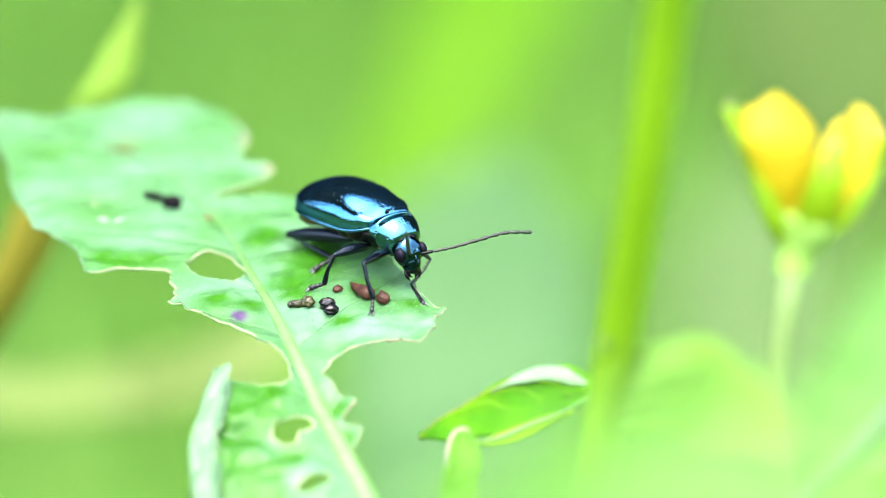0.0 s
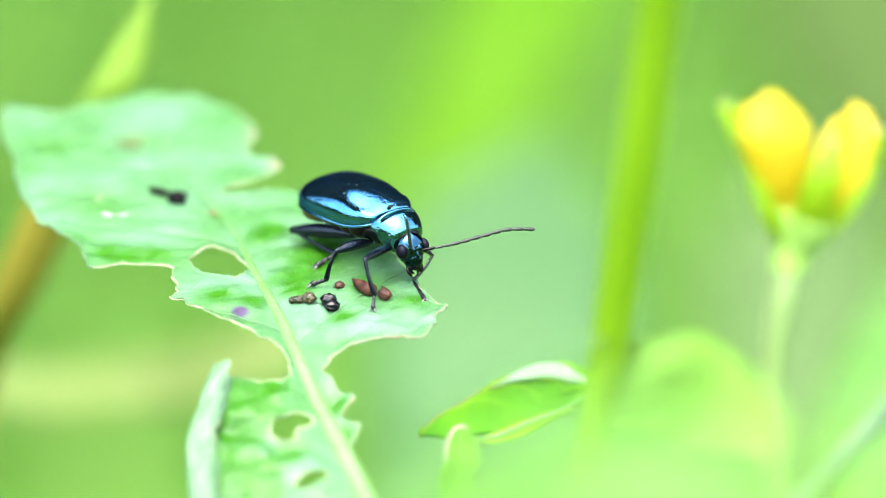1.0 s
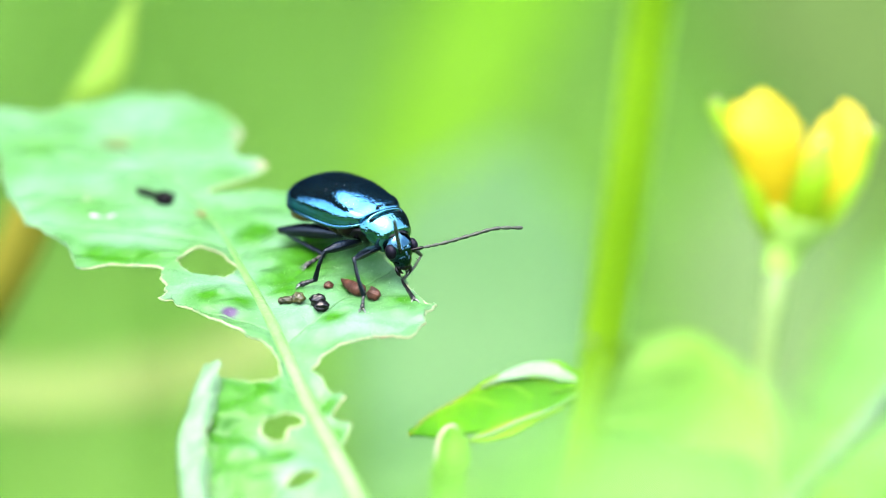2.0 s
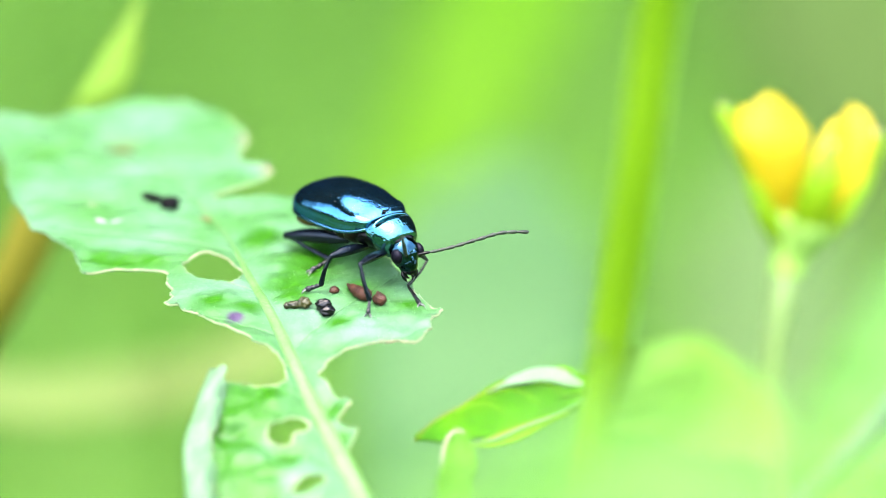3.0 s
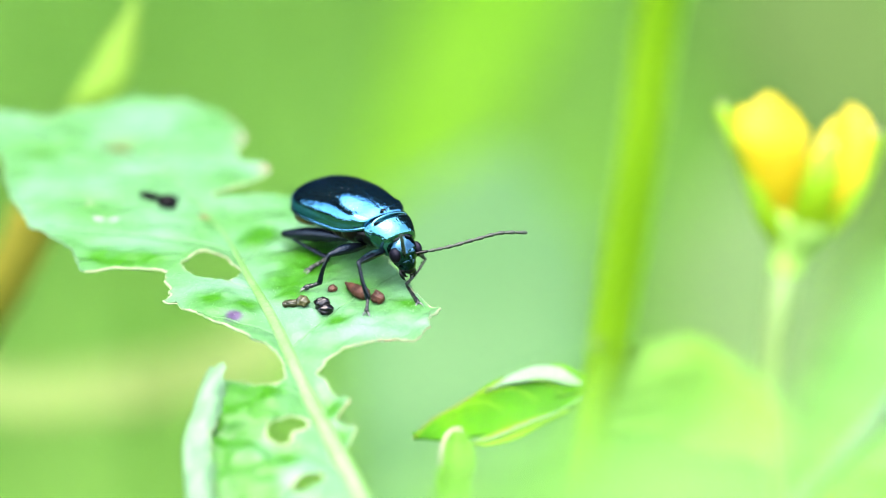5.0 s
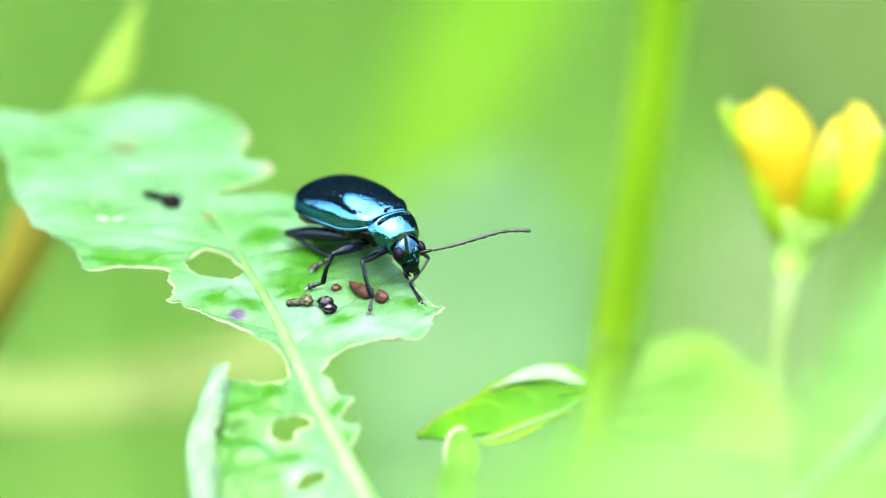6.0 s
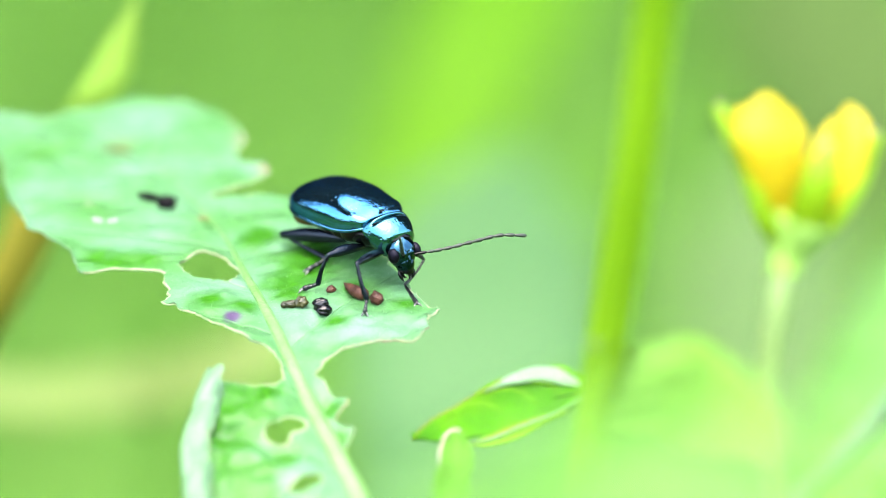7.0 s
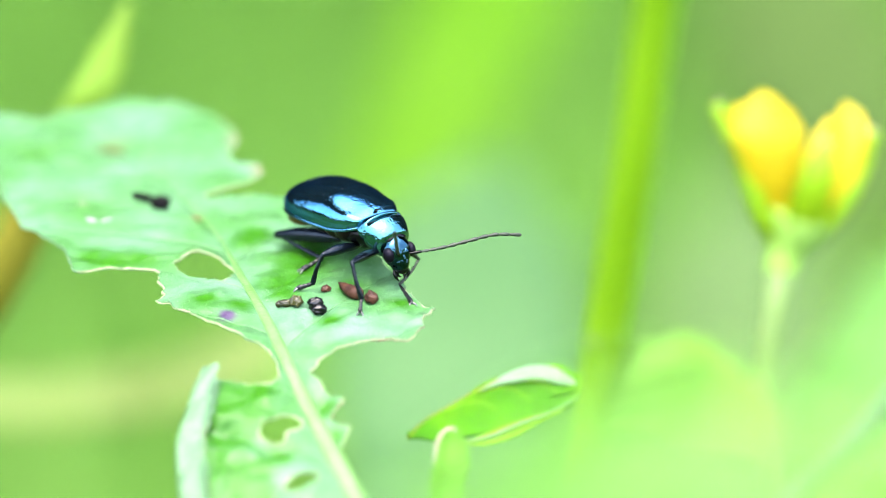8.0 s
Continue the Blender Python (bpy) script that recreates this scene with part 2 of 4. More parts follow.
DULL_TIP = chitin("dull_skin", (0.07, 0.085, 0.05), (0.09, 0.1, 0.065), 0.0, 0.7, spec=0.05)
DUST = chitin("pale_dust", (0.0533, 0.0586, 0.0639), (0.085, 0.0907, 0.0958), 0.0, 0.7, spec=0.1)
FRASS = chitin("olive_frass", (0.00399, 0.00451, 0.000865), (0.0215, 0.0211, 0.00432), 0.0, 0.3, 0.5, scale=2500, spec=0.25)
FRASS_BLACK = chitin("black_frass", (0.000614, 0.000614, 0.000691), (0.0023, 0.0023, 0.00246), 0.0, 0.14, 0.4, scale=2500, spec=0.18)
FRASS_RED = chitin("red_brown_frass", (0.0095, 0.0036, 0.0020), (0.036, 0.0150, 0.0085), 0.0, 0.5, 0.5, scale=1800, spec=0.1)
FLAKE = chitin("white_flake", (0.10, 0.11, 0.10), (0.15, 0.155, 0.145), 0.0, 0.6, spec=0.25)

m, nt, bsdf = nodes_of("meadow_ground")
r1, _, _ = noise_ramp(nt, 5.0, [(0.3, (0.0255, 0.0619, 0.00981)), (0.5, (0.031, 0.0844, 0.0107)), (0.7, (0.0456, 0.109, 0.0147))])
r2, n2, _ = noise_ramp(nt, 60.0, [(0.3, (0.6, 0.62, 0.5)), (0.7, (1.2, 1.2, 1.2))], 6.0)
nt.links.new(mix_colour(nt, r1.outputs["Color"], r2.outputs["Color"], 0.6, "MULTIPLY"), bsdf.inputs["Base Color"])
bsdf.inputs["Roughness"].default_value = 0.9
bsdf.inputs["Specular IOR Level"].default_value = 0.05
bump(nt, bsdf, n2.outputs["Fac"], 0.02)
MEADOW = m


# ---- mesh helpers ----
def shape(name, verts, faces, materials, slots=None, smooth=True):
    me = bpy.data.meshes.new(name)
    me.from_pydata([tuple(v) for v in verts], [], faces)
    for mt in materials:
        me.materials.append(mt)
    if slots is not None:
        me.polygons.foreach_set("material_index", slots)
    if smooth:
        me.polygons.foreach_set("use_smooth", [True] * len(me.polygons))
    me.update()
    return me


def thing(name, at=(0, 0, 0), label="", category="", group="", kind=""):
    ob = new(name)
    ob.empty_display_size = 0.001
    ob.location = at
    return tagged(ob, label, category, group, kind)


def part(name, geo, material, parent, label="", slots=None):
    """One mesh object under its thing or part; geo is in the world's metres, the parent stands unturned."""
    verts, faces = geo
    mats = material if isinstance(material, (list, tuple)) else [material]
    base = Vector((0, 0, 0))
    up = parent
    while up is not None:
        base += up.location
        up = up.parent
    ob = new(name, shape(name, [Vector(v) - base for v in verts], faces, mats, slots))
    ob.parent = parent
    return tagged(ob, label)


def lone(name, geo, material, label, category, group="", kind="", at=(0, 0, 0)):
    verts, faces = geo
    ob = new(name, shape(name, [Vector(v) - Vector(at) for v in verts], faces, [material]))
    ob.location = at
    return tagged(ob, label, category, group, kind)


def join(*geos):
    verts, faces = [], []
    for v, f in geos:
        k = len(verts)
        verts += list(v)
        faces += [tuple(i + k for i in q) for q in f]
    return verts, faces


def curve(points, n):
    """A smooth line through the points that never overshoots (centripetal Catmull-Rom); n samples."""
    p = [Vector(q) for q in points]
    p = [p[0] * 2 - p[1]] + p + [p[-1] * 2 - p[-2]]
    spans = len(p) - 3
    out = []
    for k in range(n):
        t = k / (n - 1) * spans
        i = min(int(t), spans - 1)
        a, b, c, d = p[i:i + 4]
        k0 = 0.0
        k1 = k0 + max((b - a).length, 1e-9) ** 0.5
        k2 = k1 + max((c - b).length, 1e-9) ** 0.5
        k3 = k2 + max((d - c).length, 1e-9) ** 0.5
        x = k1 + (k2 - k1) * (t - i)
        ab = a.lerp(b, (x - k0) / (k1 - k0))
        bc = b.lerp(c, (x - k1) / (k2 - k1))
        cd = c.lerp(d, (x - k2) / (k3 - k2))
        out.append(ab.lerp(bc, (x - k0) / (k2 - k0)).lerp(bc.lerp(cd, (x - k1) / (k3 - k1)), (x - k1) / (k2 - k1)))
    return out


def lerp(knots, x):
    """Piecewise-linear profile."""
    if x <= knots[0][0]:
        return knots[0][1]
    for (a, va), (b, vb) in zip(knots, knots[1:]):
        if x <= b:
            return va + (vb - va) * (x - a) / (b - a)
    return knots[-1][1]


def soft(knots, x):
    """The same, eased between the knots."""
    if x <= knots[0][0]:
        return knots[0][1]
    for (a, va), (b, vb) in zip(knots, knots[1:]):
        if x <= b:
            t = (x - a) / (b - a)
            return va + (vb - va) * t * t * (3 - 2 * t)
    return knots[-1][1]


def tube(path, radii, sides=10, caps=True, flat=1.0, side=None):
    """A round (or flattened) rod along a path of points, radius for each; ends rounded in."""
    pts = [Vector(p) for p in path]
    if caps:
        a, b = (pts[0] - pts[1]).normalized(), (pts[-1] - pts[-2]).normalized()
        pts = [pts[0] + a * radii[0] * 0.75, pts[0] + a * radii[0] * 0.45] + pts + [pts[-1] + b * radii[-1] * 0.45, pts[-1] + b * radii[-1] * 0.75]
        radii = [radii[0] * 0.12, radii[0] * 0.78] + list(radii) + [radii[-1] * 0.78, radii[-1] * 0.12]
    verts, faces = [], []
    prev = None
    for i, p in enumerate(pts):
        t = (pts[min(i + 1, len(pts) - 1)] - pts[max(i - 1, 0)]).normalized()
        ref = side if side is not None else (prev if prev is not None else (Vector((0, 0, 1)) if abs(t.z) < 0.9 else Vector((1, 0, 0))))
        u = (ref - t * ref.dot(t)).normalized()
        prev = u
        v = t.cross(u)
        for k in range(sides):
            a = 2 * math.pi * k / sides
            verts.append(p + (u * math.cos(a) + v * math.sin(a) * flat) * radii[i])
    for i in range(len(pts) - 1):
        for k in range(sides):
            k2 = (k + 1) % sides
            faces.append((i * sides + k, i * sides + k2, (i + 1) * sides + k2, (i + 1) * sides + k))
    faces.append(tuple(range(sides - 1, -1, -1)))
    n = (len(pts) - 1) * sides
    faces.append(tuple(n + k for k in range(sides)))
    return verts, faces


def strip(spine, side, widths, cup=0.0, thick=0.15 * MM, n=26, across=8, wave=0.0, seed=0.0, fold=0.0):
    """A leaf, petal or blade: a spine, the way across it, half-widths along it (0..1), cupped or folded, with thickness."""
    pts = curve(spine, n)
    side = Vector(side).normalized()
    top, verts, faces = [], [], []
    for i, p in enumerate(pts):
        t = (pts[min(i + 1, n - 1)] - pts[max(i - 1, 0)]).normalized()
        s = (side - t * side.dot(t)).normalized()
        nn = s.cross(t).normalized()
        w = max(soft(widths, i / (n - 1)), 1e-5)
        for k in range(across + 1):
            a = k / across * 2 - 1
            lift = cup * w * a * a + fold * w * abs(a) + wave * w * math.sin(i * 0.9 + a * 2 + seed) * abs(a)
            top.append((p + s * w * a + nn * lift, nn))
    m = across + 1
    for p, nn in top:
        verts.append(p + nn * thick / 2)
    for p, nn in top:
        verts.append(p - nn * thick / 2)
    o = len(top)
    for i in range(n - 1):
        for k in range(across):
            a, b, c, d = i * m + k, i * m + k + 1, (i + 1) * m + k + 1, (i + 1) * m + k
            faces += [(a, b, c, d), (o + d, o + c, o + b, o + a)]
        for a, d in ((i * m, (i + 1) * m), ((i + 1) * m + across, i * m + across)):
            faces.append((a, d, o + d, o + a))
    for k in range(across):
        faces.append((k + 1, k, o + k, o + k + 1))
        e = (n - 1) * m
        faces.append((e + k, e + k + 1, o + e + k + 1, o + e + k))
    return verts, faces


def blob(centre, axes, rough=0.0, seed=0, seg=20, rings=12, power=1.0):
    """An egg-like body with three half-axes given as vectors."""
    cx = Vector(centre)
    ax = [Vector(a) for a in axes]
    verts, faces = [], []
    for i in range(rings + 1):
        th = math.pi * i / rings
        for k in range(seg):
            ph = 2 * math.pi * k / seg
            d = Vector((math.sin(th) * math.cos(ph), math.sin(th) * math.sin(ph), math.cos(th)))
            if power != 1.0:
                d = Vector([math.copysign(abs(c) ** power, c) for c in d])
            f = 1 + rough * noise.noise(d * 2.2 + Vector((seed * 7.3, 0, 0)))
            verts.append(cx + (ax[0] * d.x + ax[1] * d.y + ax[2] * d.z) * f)
    for i in range(rings):
        for k in range(seg):
            k2 = (k + 1) % seg
            faces.append((i * seg + k, (i + 1) * seg + k, (i + 1) * seg + k2, i * seg + k2))
    return verts, faces


# ---- ground and distance ----
GROUND = -0.25


def ground_sheet():
    ring = [0.0, 0.3, 0.6, 1.0, 1.6, 2.5, 4, 7, 12, 25, 60, 150, 400, 1200]
    seg, verts, faces = 48, [], []
    for i, r in enumerate(ring):
        for k in range(seg):
            a = 2 * math.pi * k / seg
            p = Vector((r * math.cos(a), r * math.sin(a), 0))
            z = 0.02 * noise.noise(p * 1.7) if r < 60 else 0
            verts.append((p.x, p.y, GROUND + z))
    for i in range(len(ring) - 1):
        for k in range(seg):
            k2 = (k + 1) % seg
            faces.append((i * seg + k, (i + 1) * seg + k, (i + 1) * seg + k2, i * seg + k2))
    return verts, faces


lone("ground", ground_sheet(), MEADOW, "green meadow ground covered in short grass", "ground", kind="structure")


def woods():
    """An unseen belt of trees beyond the meadow, added so the wing cases mirror something dark: trunks, limbs and
    crowns of many leaves with an uneven top.
    """
    rng = random.Random(5)
    cores, geos = [], []
    for k in range(620):
        a = radians(rng.uniform(22, 158))
        r = rng.uniform(5.5, 8.0)
        h = rng.random() ** 0.7 * (9.2 + 0.9 * math.sin(a * 5.3) + 0.7 * math.sin(a * 13))
        cores.append((Vector((r * math.cos(a), r * math.sin(a), GROUND + h * 0.97)), rng.uniform(0.7, 1.4)))
    # High crown on the left, also added only to darken reflections.
    for k in range(130):
        a = radians(rng.uniform(150, 192))
        e = radians(rng.uniform(40, 60))
        r = rng.uniform(6.0, 7.0) * 1.2
        cores.append((Vector((r * math.cos(a) * math.cos(e), r * math.sin(a) * math.cos(e), r * math.sin(e))), rng.uniform(0.35, 0.6)))
    for k, (c, s) in enumerate(cores):
        geos.append(blob(c, ((s * 0.8, 0, 0), (0, s * 0.75, 0), (0, 0, s * 0.62)), 0.8, k, 9, 6))
    verts, faces = [], []
    for c, s in cores:
        for j in range(46):
            d = Vector((rng.gauss(0, 1), rng.gauss(0, 1), rng.gauss(0, 1))).normalized()
            p = c + d * s * rng.uniform(0.65, 1.12)
            u = Vector((rng.gauss(0, 1), rng.gauss(0, 1), rng.gauss(0, 1))).normalized()
            v = d.cross(u).normalized() * rng.uniform(0.05, 0.11)
            u = u * rng.uniform(0.12, 0.24)
            i = len(verts)
            verts += [p - u, p + v, p + u, p - v]
            faces.append((i, i + 1, i + 2, i + 3))
    geos.append((verts, faces))
    for k in range(26):
        a = radians(24 + k * 5.1 + rng.uniform(-1.5, 1.5))
        r = rng.uniform(5.8, 7.5)
        x, y = r * math.cos(a), r * math.sin(a)
        geos.append(tube([(x, y, GROUND - 0.1), (x + rng.uniform(-0.2, 0.2), y, 2.5), (x + rng.uniform(-0.5, 0.5), y + 0.3, 6.0)], [0.2, 0.15, 0.06], 8))
    geos.append(tube([(-7.5, 2.2, GROUND - 0.1), (-7.3, 2.0, 2.5), (-6.6, 1.2, 5.5), (-5.6, 0.6, 6.3)], [0.28, 0.22, 0.15, 0.06], 10))
    return join(*geos)


lone("unseen_woods", woods(), WOODS, "unseen dark belt of trees beyond the meadow, added for dark reflections", "woods", kind="stuff")


def hedge():
    """Low tangled scrub beside the meadow, out of view, added to darken the reflection in the beetle's flank: lumps
    covered in small leaves.
    """
    rng = random.Random(17)
    geos, verts, faces = [], [], []
    for k in range(280):
        a = radians(rng.uniform(160, 262))
        r = rng.uniform(3.3, 4.3)
        c = Vector((r * math.cos(a), r * math.sin(a), GROUND + rng.random() * (0.36 + 0.06 * math.sin(a * 9))))
        s = rng.uniform(0.14, 0.26)
        geos.append(blob(c, ((s * 0.85, 0, 0), (0, s * 0.85, 0), (0, 0, s * 0.7)), 0.8, k, 9, 6))
        for j in range(110):
            d = Vector((rng.gauss(0, 1), rng.gauss(0, 1), rng.gauss(0, 1))).normalized()
            p = c + d * s * rng.uniform(0.7, 1.1)
            u = Vector((rng.gauss(0, 1), rng.gauss(0, 1), rng.gauss(0, 1))).normalized()
            v = d.cross(u).normalized() * rng.uniform(0.012, 0.025)
            u = u * rng.uniform(0.03, 0.055)
            i = len(verts)
            verts += [p - u, p + v, p + u, p - v]
            faces.append((i, i + 1, i + 2, i + 3))
    geos.append((verts, faces))
    return join(*geos)


lone("unseen_scrub", hedge(), SCRUB, "dark green low scrub out of view, added to darken the beetle's flank", "scrub", kind="stuff")


def meadow_grass():
    rng = random.Random(11)
    verts, faces = [], []
    for k in range(2600):
        y = rng.uniform(0.45, 2.6)
        x = rng.uniform(-0.35, 0.35) * (1 + y)
        h = rng.uniform(0.05, 0.15)
        w = rng.uniform(0.002, 0.005)
        lean = Vector((rng.uniform(-0.5, 0.5), rng.uniform(-0.5, 0.5), 0)) * h
        a = rng.uniform(0, math.pi)
        s = Vector((math.cos(a), math.sin(a), 0))
        b = len(verts)
        for i, t in enumerate((0, 0.4, 0.75)):
            p = Vector((x, y, GROUND - 0.015 + h * t)) + lean * t * t
            ww = w * (1 - t * 0.6)
            verts += [p - s * ww, p + s * ww]
        verts.append(Vector((x, y, GROUND + h)) + lean)
        faces += [(b, b + 1, b + 3, b + 2), (b + 2, b + 3, b + 5, b + 4), (b + 4, b + 5, b + 6)]
    return verts, faces


lone("meadow_grass", meadow_grass(), GRASS, "loose green grass of the meadow, far out of focus", "grass", kind="stuff")


def rooted(p, drop=0.0):
    """Two points that carry a stalk from p down into the ground."""
    p = Vector(p)
    return [p.lerp(Vector((p.x, p.y + drop, GROUND - 0.005)), 0.5), Vector((p.x, p.y + drop, GROUND - 0.005))]


# ---- the eaten leaf ----
RIB = curve([Vector((x, y, 0)) for x, y in ((1.9, -13.5), (0.3, -8.9), (-1.59, -4.16), (-3.37, 1.64), (-4.76, 6.19), (-7.93, 11.98), (-12.2, 16.6))], 341)
RIB_S = [0.0]
for a, b in zip(RIB, RIB[1:]):
    RIB_S.append(RIB_S[-1] + (b - a).length)
BEND_Y = np.linspace(-18, 26, 881)
lean_t = np.clip((BEND_Y + 5) / 6, 0, 1)
BEND_A = np.radians(45 + 20 * lean_t * lean_t * (3 - 2 * lean_t))
BEND_H = np.cumsum(np.cos(BEND_A)) * 0.05
BEND_D = np.cumsum(np.sin(BEND_A)) * 0.05
BEND_H -= np.interp(0, BEND_Y, BEND_H)
BEND_D -= np.interp(0, BEND_Y, BEND_D)
RIB_T = np.gradient(np.array([p[:2] for p in RIB]), axis=0)
RIB_T /= np.linalg.norm(RIB_T, axis=1)[:, None]
RIB_X, RIB_Y = np.array([p.x for p in RIB]), np.array([p.y for p in RIB])
CURL_FROM = [(3, 5.3), (5, 5.0), (7, 4.4), (8.6, 3.75), (10.1, 2.9), (11.4, 1.9)]
CURL_R = 0.44


def leaf_relief(s, w):
    """Height of the blade over its mean sheet: swollen between the side veins, sunk along them, uneven."""
    q = (s - abs(w) * 0.85 + (0.9 if w < 0 else 0.0)) / 3.1
    gap = abs(q - round(q)) * 3.1
    swell = (0.15 if s < 11 else 0.10 if s < 18 else 0.06) * (1 - math.exp(-(gap / 0.45) ** 2)) * min(1, abs(w) / 0.9)
    uneven = (0.10 if s < 18.5 else 0.05) * noise.noise(Vector((s * 0.35, w * 0.5, 1.7))) + 0.045 * noise.noise(Vector((s * 1.3, w * 1.4, 5.1))) + 0.012 * noise.noise(Vector((s * 4, w * 4, 2.2)))
    crease = abs(noise.noise(Vector((s * 0.75 + w * 0.3, w * 0.6, 9.0)))) + 0.5 * abs(noise.noise(Vector((s * 1.5, w * 1.3 + s * 0.4, 4.0))))
    pucker = 0.24 * crease * min(1, abs(w)) * lerp([(9.5, 1.1), (12.5, 0.6), (17, 0.5), (20, 0.3), (25, 0.12)], s)
    return swell + uneven * min(1, abs(w) / 0.5) + pucker - 0.05 * math.exp(-(w / 0.3) ** 2)


def leaf_at(s, w, lift=0.0):
    """A place on the blade's upper side: s along the midrib from its base, w to its left, lift above it."""
    rise = leaf_relief(s, w)
    start = lerp(CURL_FROM, s)
    if s < 11.45 and w > start:
        r = CURL_R + 0.06 * math.sin(s * 1.7)
        turn = (w - start) / r
        rise += 0.42 * (r * (1 - math.cos(turn)) if turn < math.pi else 2 * r * max(0.04, math.cos((turn - math.pi) * 1.35)))
        w = start + r * math.sin(turn)
    x = np.interp(s, RIB_S, RIB_X)
    y = np.interp(s, RIB_S, RIB_Y)
    tx, ty = np.interp(s, RIB_S, RIB_T[:, 0]), np.interp(s, RIB_S, RIB_T[:, 1])
    x, y = x - ty * w, y + tx * w
    a = np.interp(y, BEND_Y, BEND_A)
    n = rise + lift
    return spot(x - 2.571, np.interp(y, BEND_Y, BEND_H) - 1.768 + n * math.sin(a), np.interp(y, BEND_Y, BEND_D) - n * math.cos(a))


LEFT_EDGE = [(0, 0.3), (1.5, 4.0), (3, 6.6), (5, 6.8), (7, 6.25), (8.6, 5.6), (10.0, 4.7), (10.5, 4.0), (11.15, 3.6), (11.4, 3.4), (11.6, 5), (16, 5.2), (20.6, 5.05), (22, 5.35), (23.6, 5.6), (26, 5.3), (27.9, 4.75), (31.5, 3.0), (33.3, 1.5), (34, 0.2)]
RIGHT_EDGE = [(0, 0.3), (6.8, 0.2), (7.2, 0.5), (7.55, 0.92), (8.1, 0.42), (8.65, 1.12), (9.25, 0.66), (10.2, 0.52), (10.45, 0.9), (10.5, 3.9), (10.8, 4.2), (11.5, 4.55), (12.2, 5.0), (12.45, 5.3), (12.75, 4.95), (13.2, 4.75), (14.5, 4.75), (16, 4.6), (19, 4.2),
              (21.5, 3.2), (22.3, 2.0), (22.6, 0.7), (22.9, 0.7), (23.3, 2.5), (23.8, 3.35), (24.4, 3.4), (24.75, 2.75), (25.4, 2.85), (26.3, 3.85), (26.9, 4.1), (28.1, 4.32), (29.7, 4.0), (30.9, 3.0), (31.3, 1.5), (31.9, -0.5), (33.3, -1.2), (34, -2.0)]
BITES = [
    [(10.2, -0.75), (10.62, -0.95), (10.82, -1.6), (10.92, -2.4), (10.95, -3.15), (10.72, -3.5), (10.2, -3.6)],
    [(10.15, 0.9), (10.35, 0.42), (11.0, 0.33), (11.7, 0.46), (12.1, 0.85), (13.0, 1.4), (14.6, 2.5), (15.45, 3.05), (15.6, 7), (11.1, 7), (11.05, 2.8), (10.85, 2.2), (10.6, 1.85), (10.35, 1.4)],
    [(15.4, 3.2), (15.7, 2.75), (16.8, 2.6), (17.5, 2.54), (17.95, 3.3), (18.05, 4.4), (18.0, 7), (15.4, 7)],
    [(17.7, 1.95), (18.3, 1.55), (18.6, 1.1), (18.4, 0.55), (17.7, 0.26), (17.0, 0.16), (16.25, 0.45), (16.5, 1.1), (16.85, 1.65), (17.3, 1.88)],
    [(8.2, 1.82), (8.5, 1.62), (8.72, 1.2), (8.72, 0.7), (8.4, 0.45), (8.1, 0.55), (7.95, 1.0), (7.75, 1.3), (7.85, 1.7)],
    [(6.0, 1.92), (6.2, 1.6), (6.32, 1.1), (6.0, 0.85), (5.7, 0.95), (5.55, 1.4), (5.58, 1.8)],
]


def polygon_distance(px, py, poly):
    """Signed distance to a closed outline, positive outside."""
    best = np.full(px.shape, 1e9)
    inside = np.zeros(px.shape, bool)
    for (ax, ay), (bx, by) in zip(poly, poly[1:] + poly[:1]):
        ex, ey = bx - ax, by - ay
        t = np.clip(((px - ax) * ex + (py - ay) * ey) / (ex * ex + ey * ey), 0, 1)
        best = np.minimum(best, np.hypot(px - ax - t * ex, py - ay - t * ey))
        cross = (ay > py) != (by > py)
        inside ^= cross & (px < ex * (py - ay) / (ey if abs(ey) > 1e-9 else 1e-9) + ax)
    return np.where(inside, -best, best)


def rounded(poly):
    """The outline with its corners eased."""
    p = [Vector((a, b, 0)) for a, b in poly]
    n = len(p)
    out = []
    for k in range(n):
        a, b, c, d = p[k - 1], p[k], p[(k + 1) % n], p[(k + 2) % n]
        out += [tuple(q[:2]) for q in curve([a, b, c, d], 13)[4:8]]
    return out


def leaf_field():
    """How far inside the eaten blade each grid point lies."""
    step = 0.1
    ss = np.arange(0.2, 34.01, step)
    ww = np.arange(-5.6, 7.01, step)
    S, W = np.meshgrid(ss, ww, indexing="ij")
    left = np.interp(S, *zip(*LEFT_EDGE))
    right = np.interp(S, *zip(*RIGHT_EDGE))
    slope_r = np.gradient(np.interp(ss, *zip(*RIGHT_EDGE)), ss)[:, None]
    f = np.minimum(left - W, (W + right) / np.sqrt(1 + np.minimum(slope_r ** 2, 9)))
    for bite in BITES:
        bite = rounded(bite)
        f = np.minimum(f, polygon_distance(S, W, bite) - 0.02)
    jag = np.array([[noise.noise(Vector((s * 2.1, w * 2.1, 3.3))) * 0.11 + noise.noise(Vector((s * 6.5, w * 6.5, 8.3))) * 0.11 + noise.noise(Vector((s * 15, w * 15, 1.3))) * 0.05 for w in ww] for s in ss])
    return ss, ww, f + jag * np.interp(ss, (17.5, 19.5), (1.0, 0.45))[:, None]


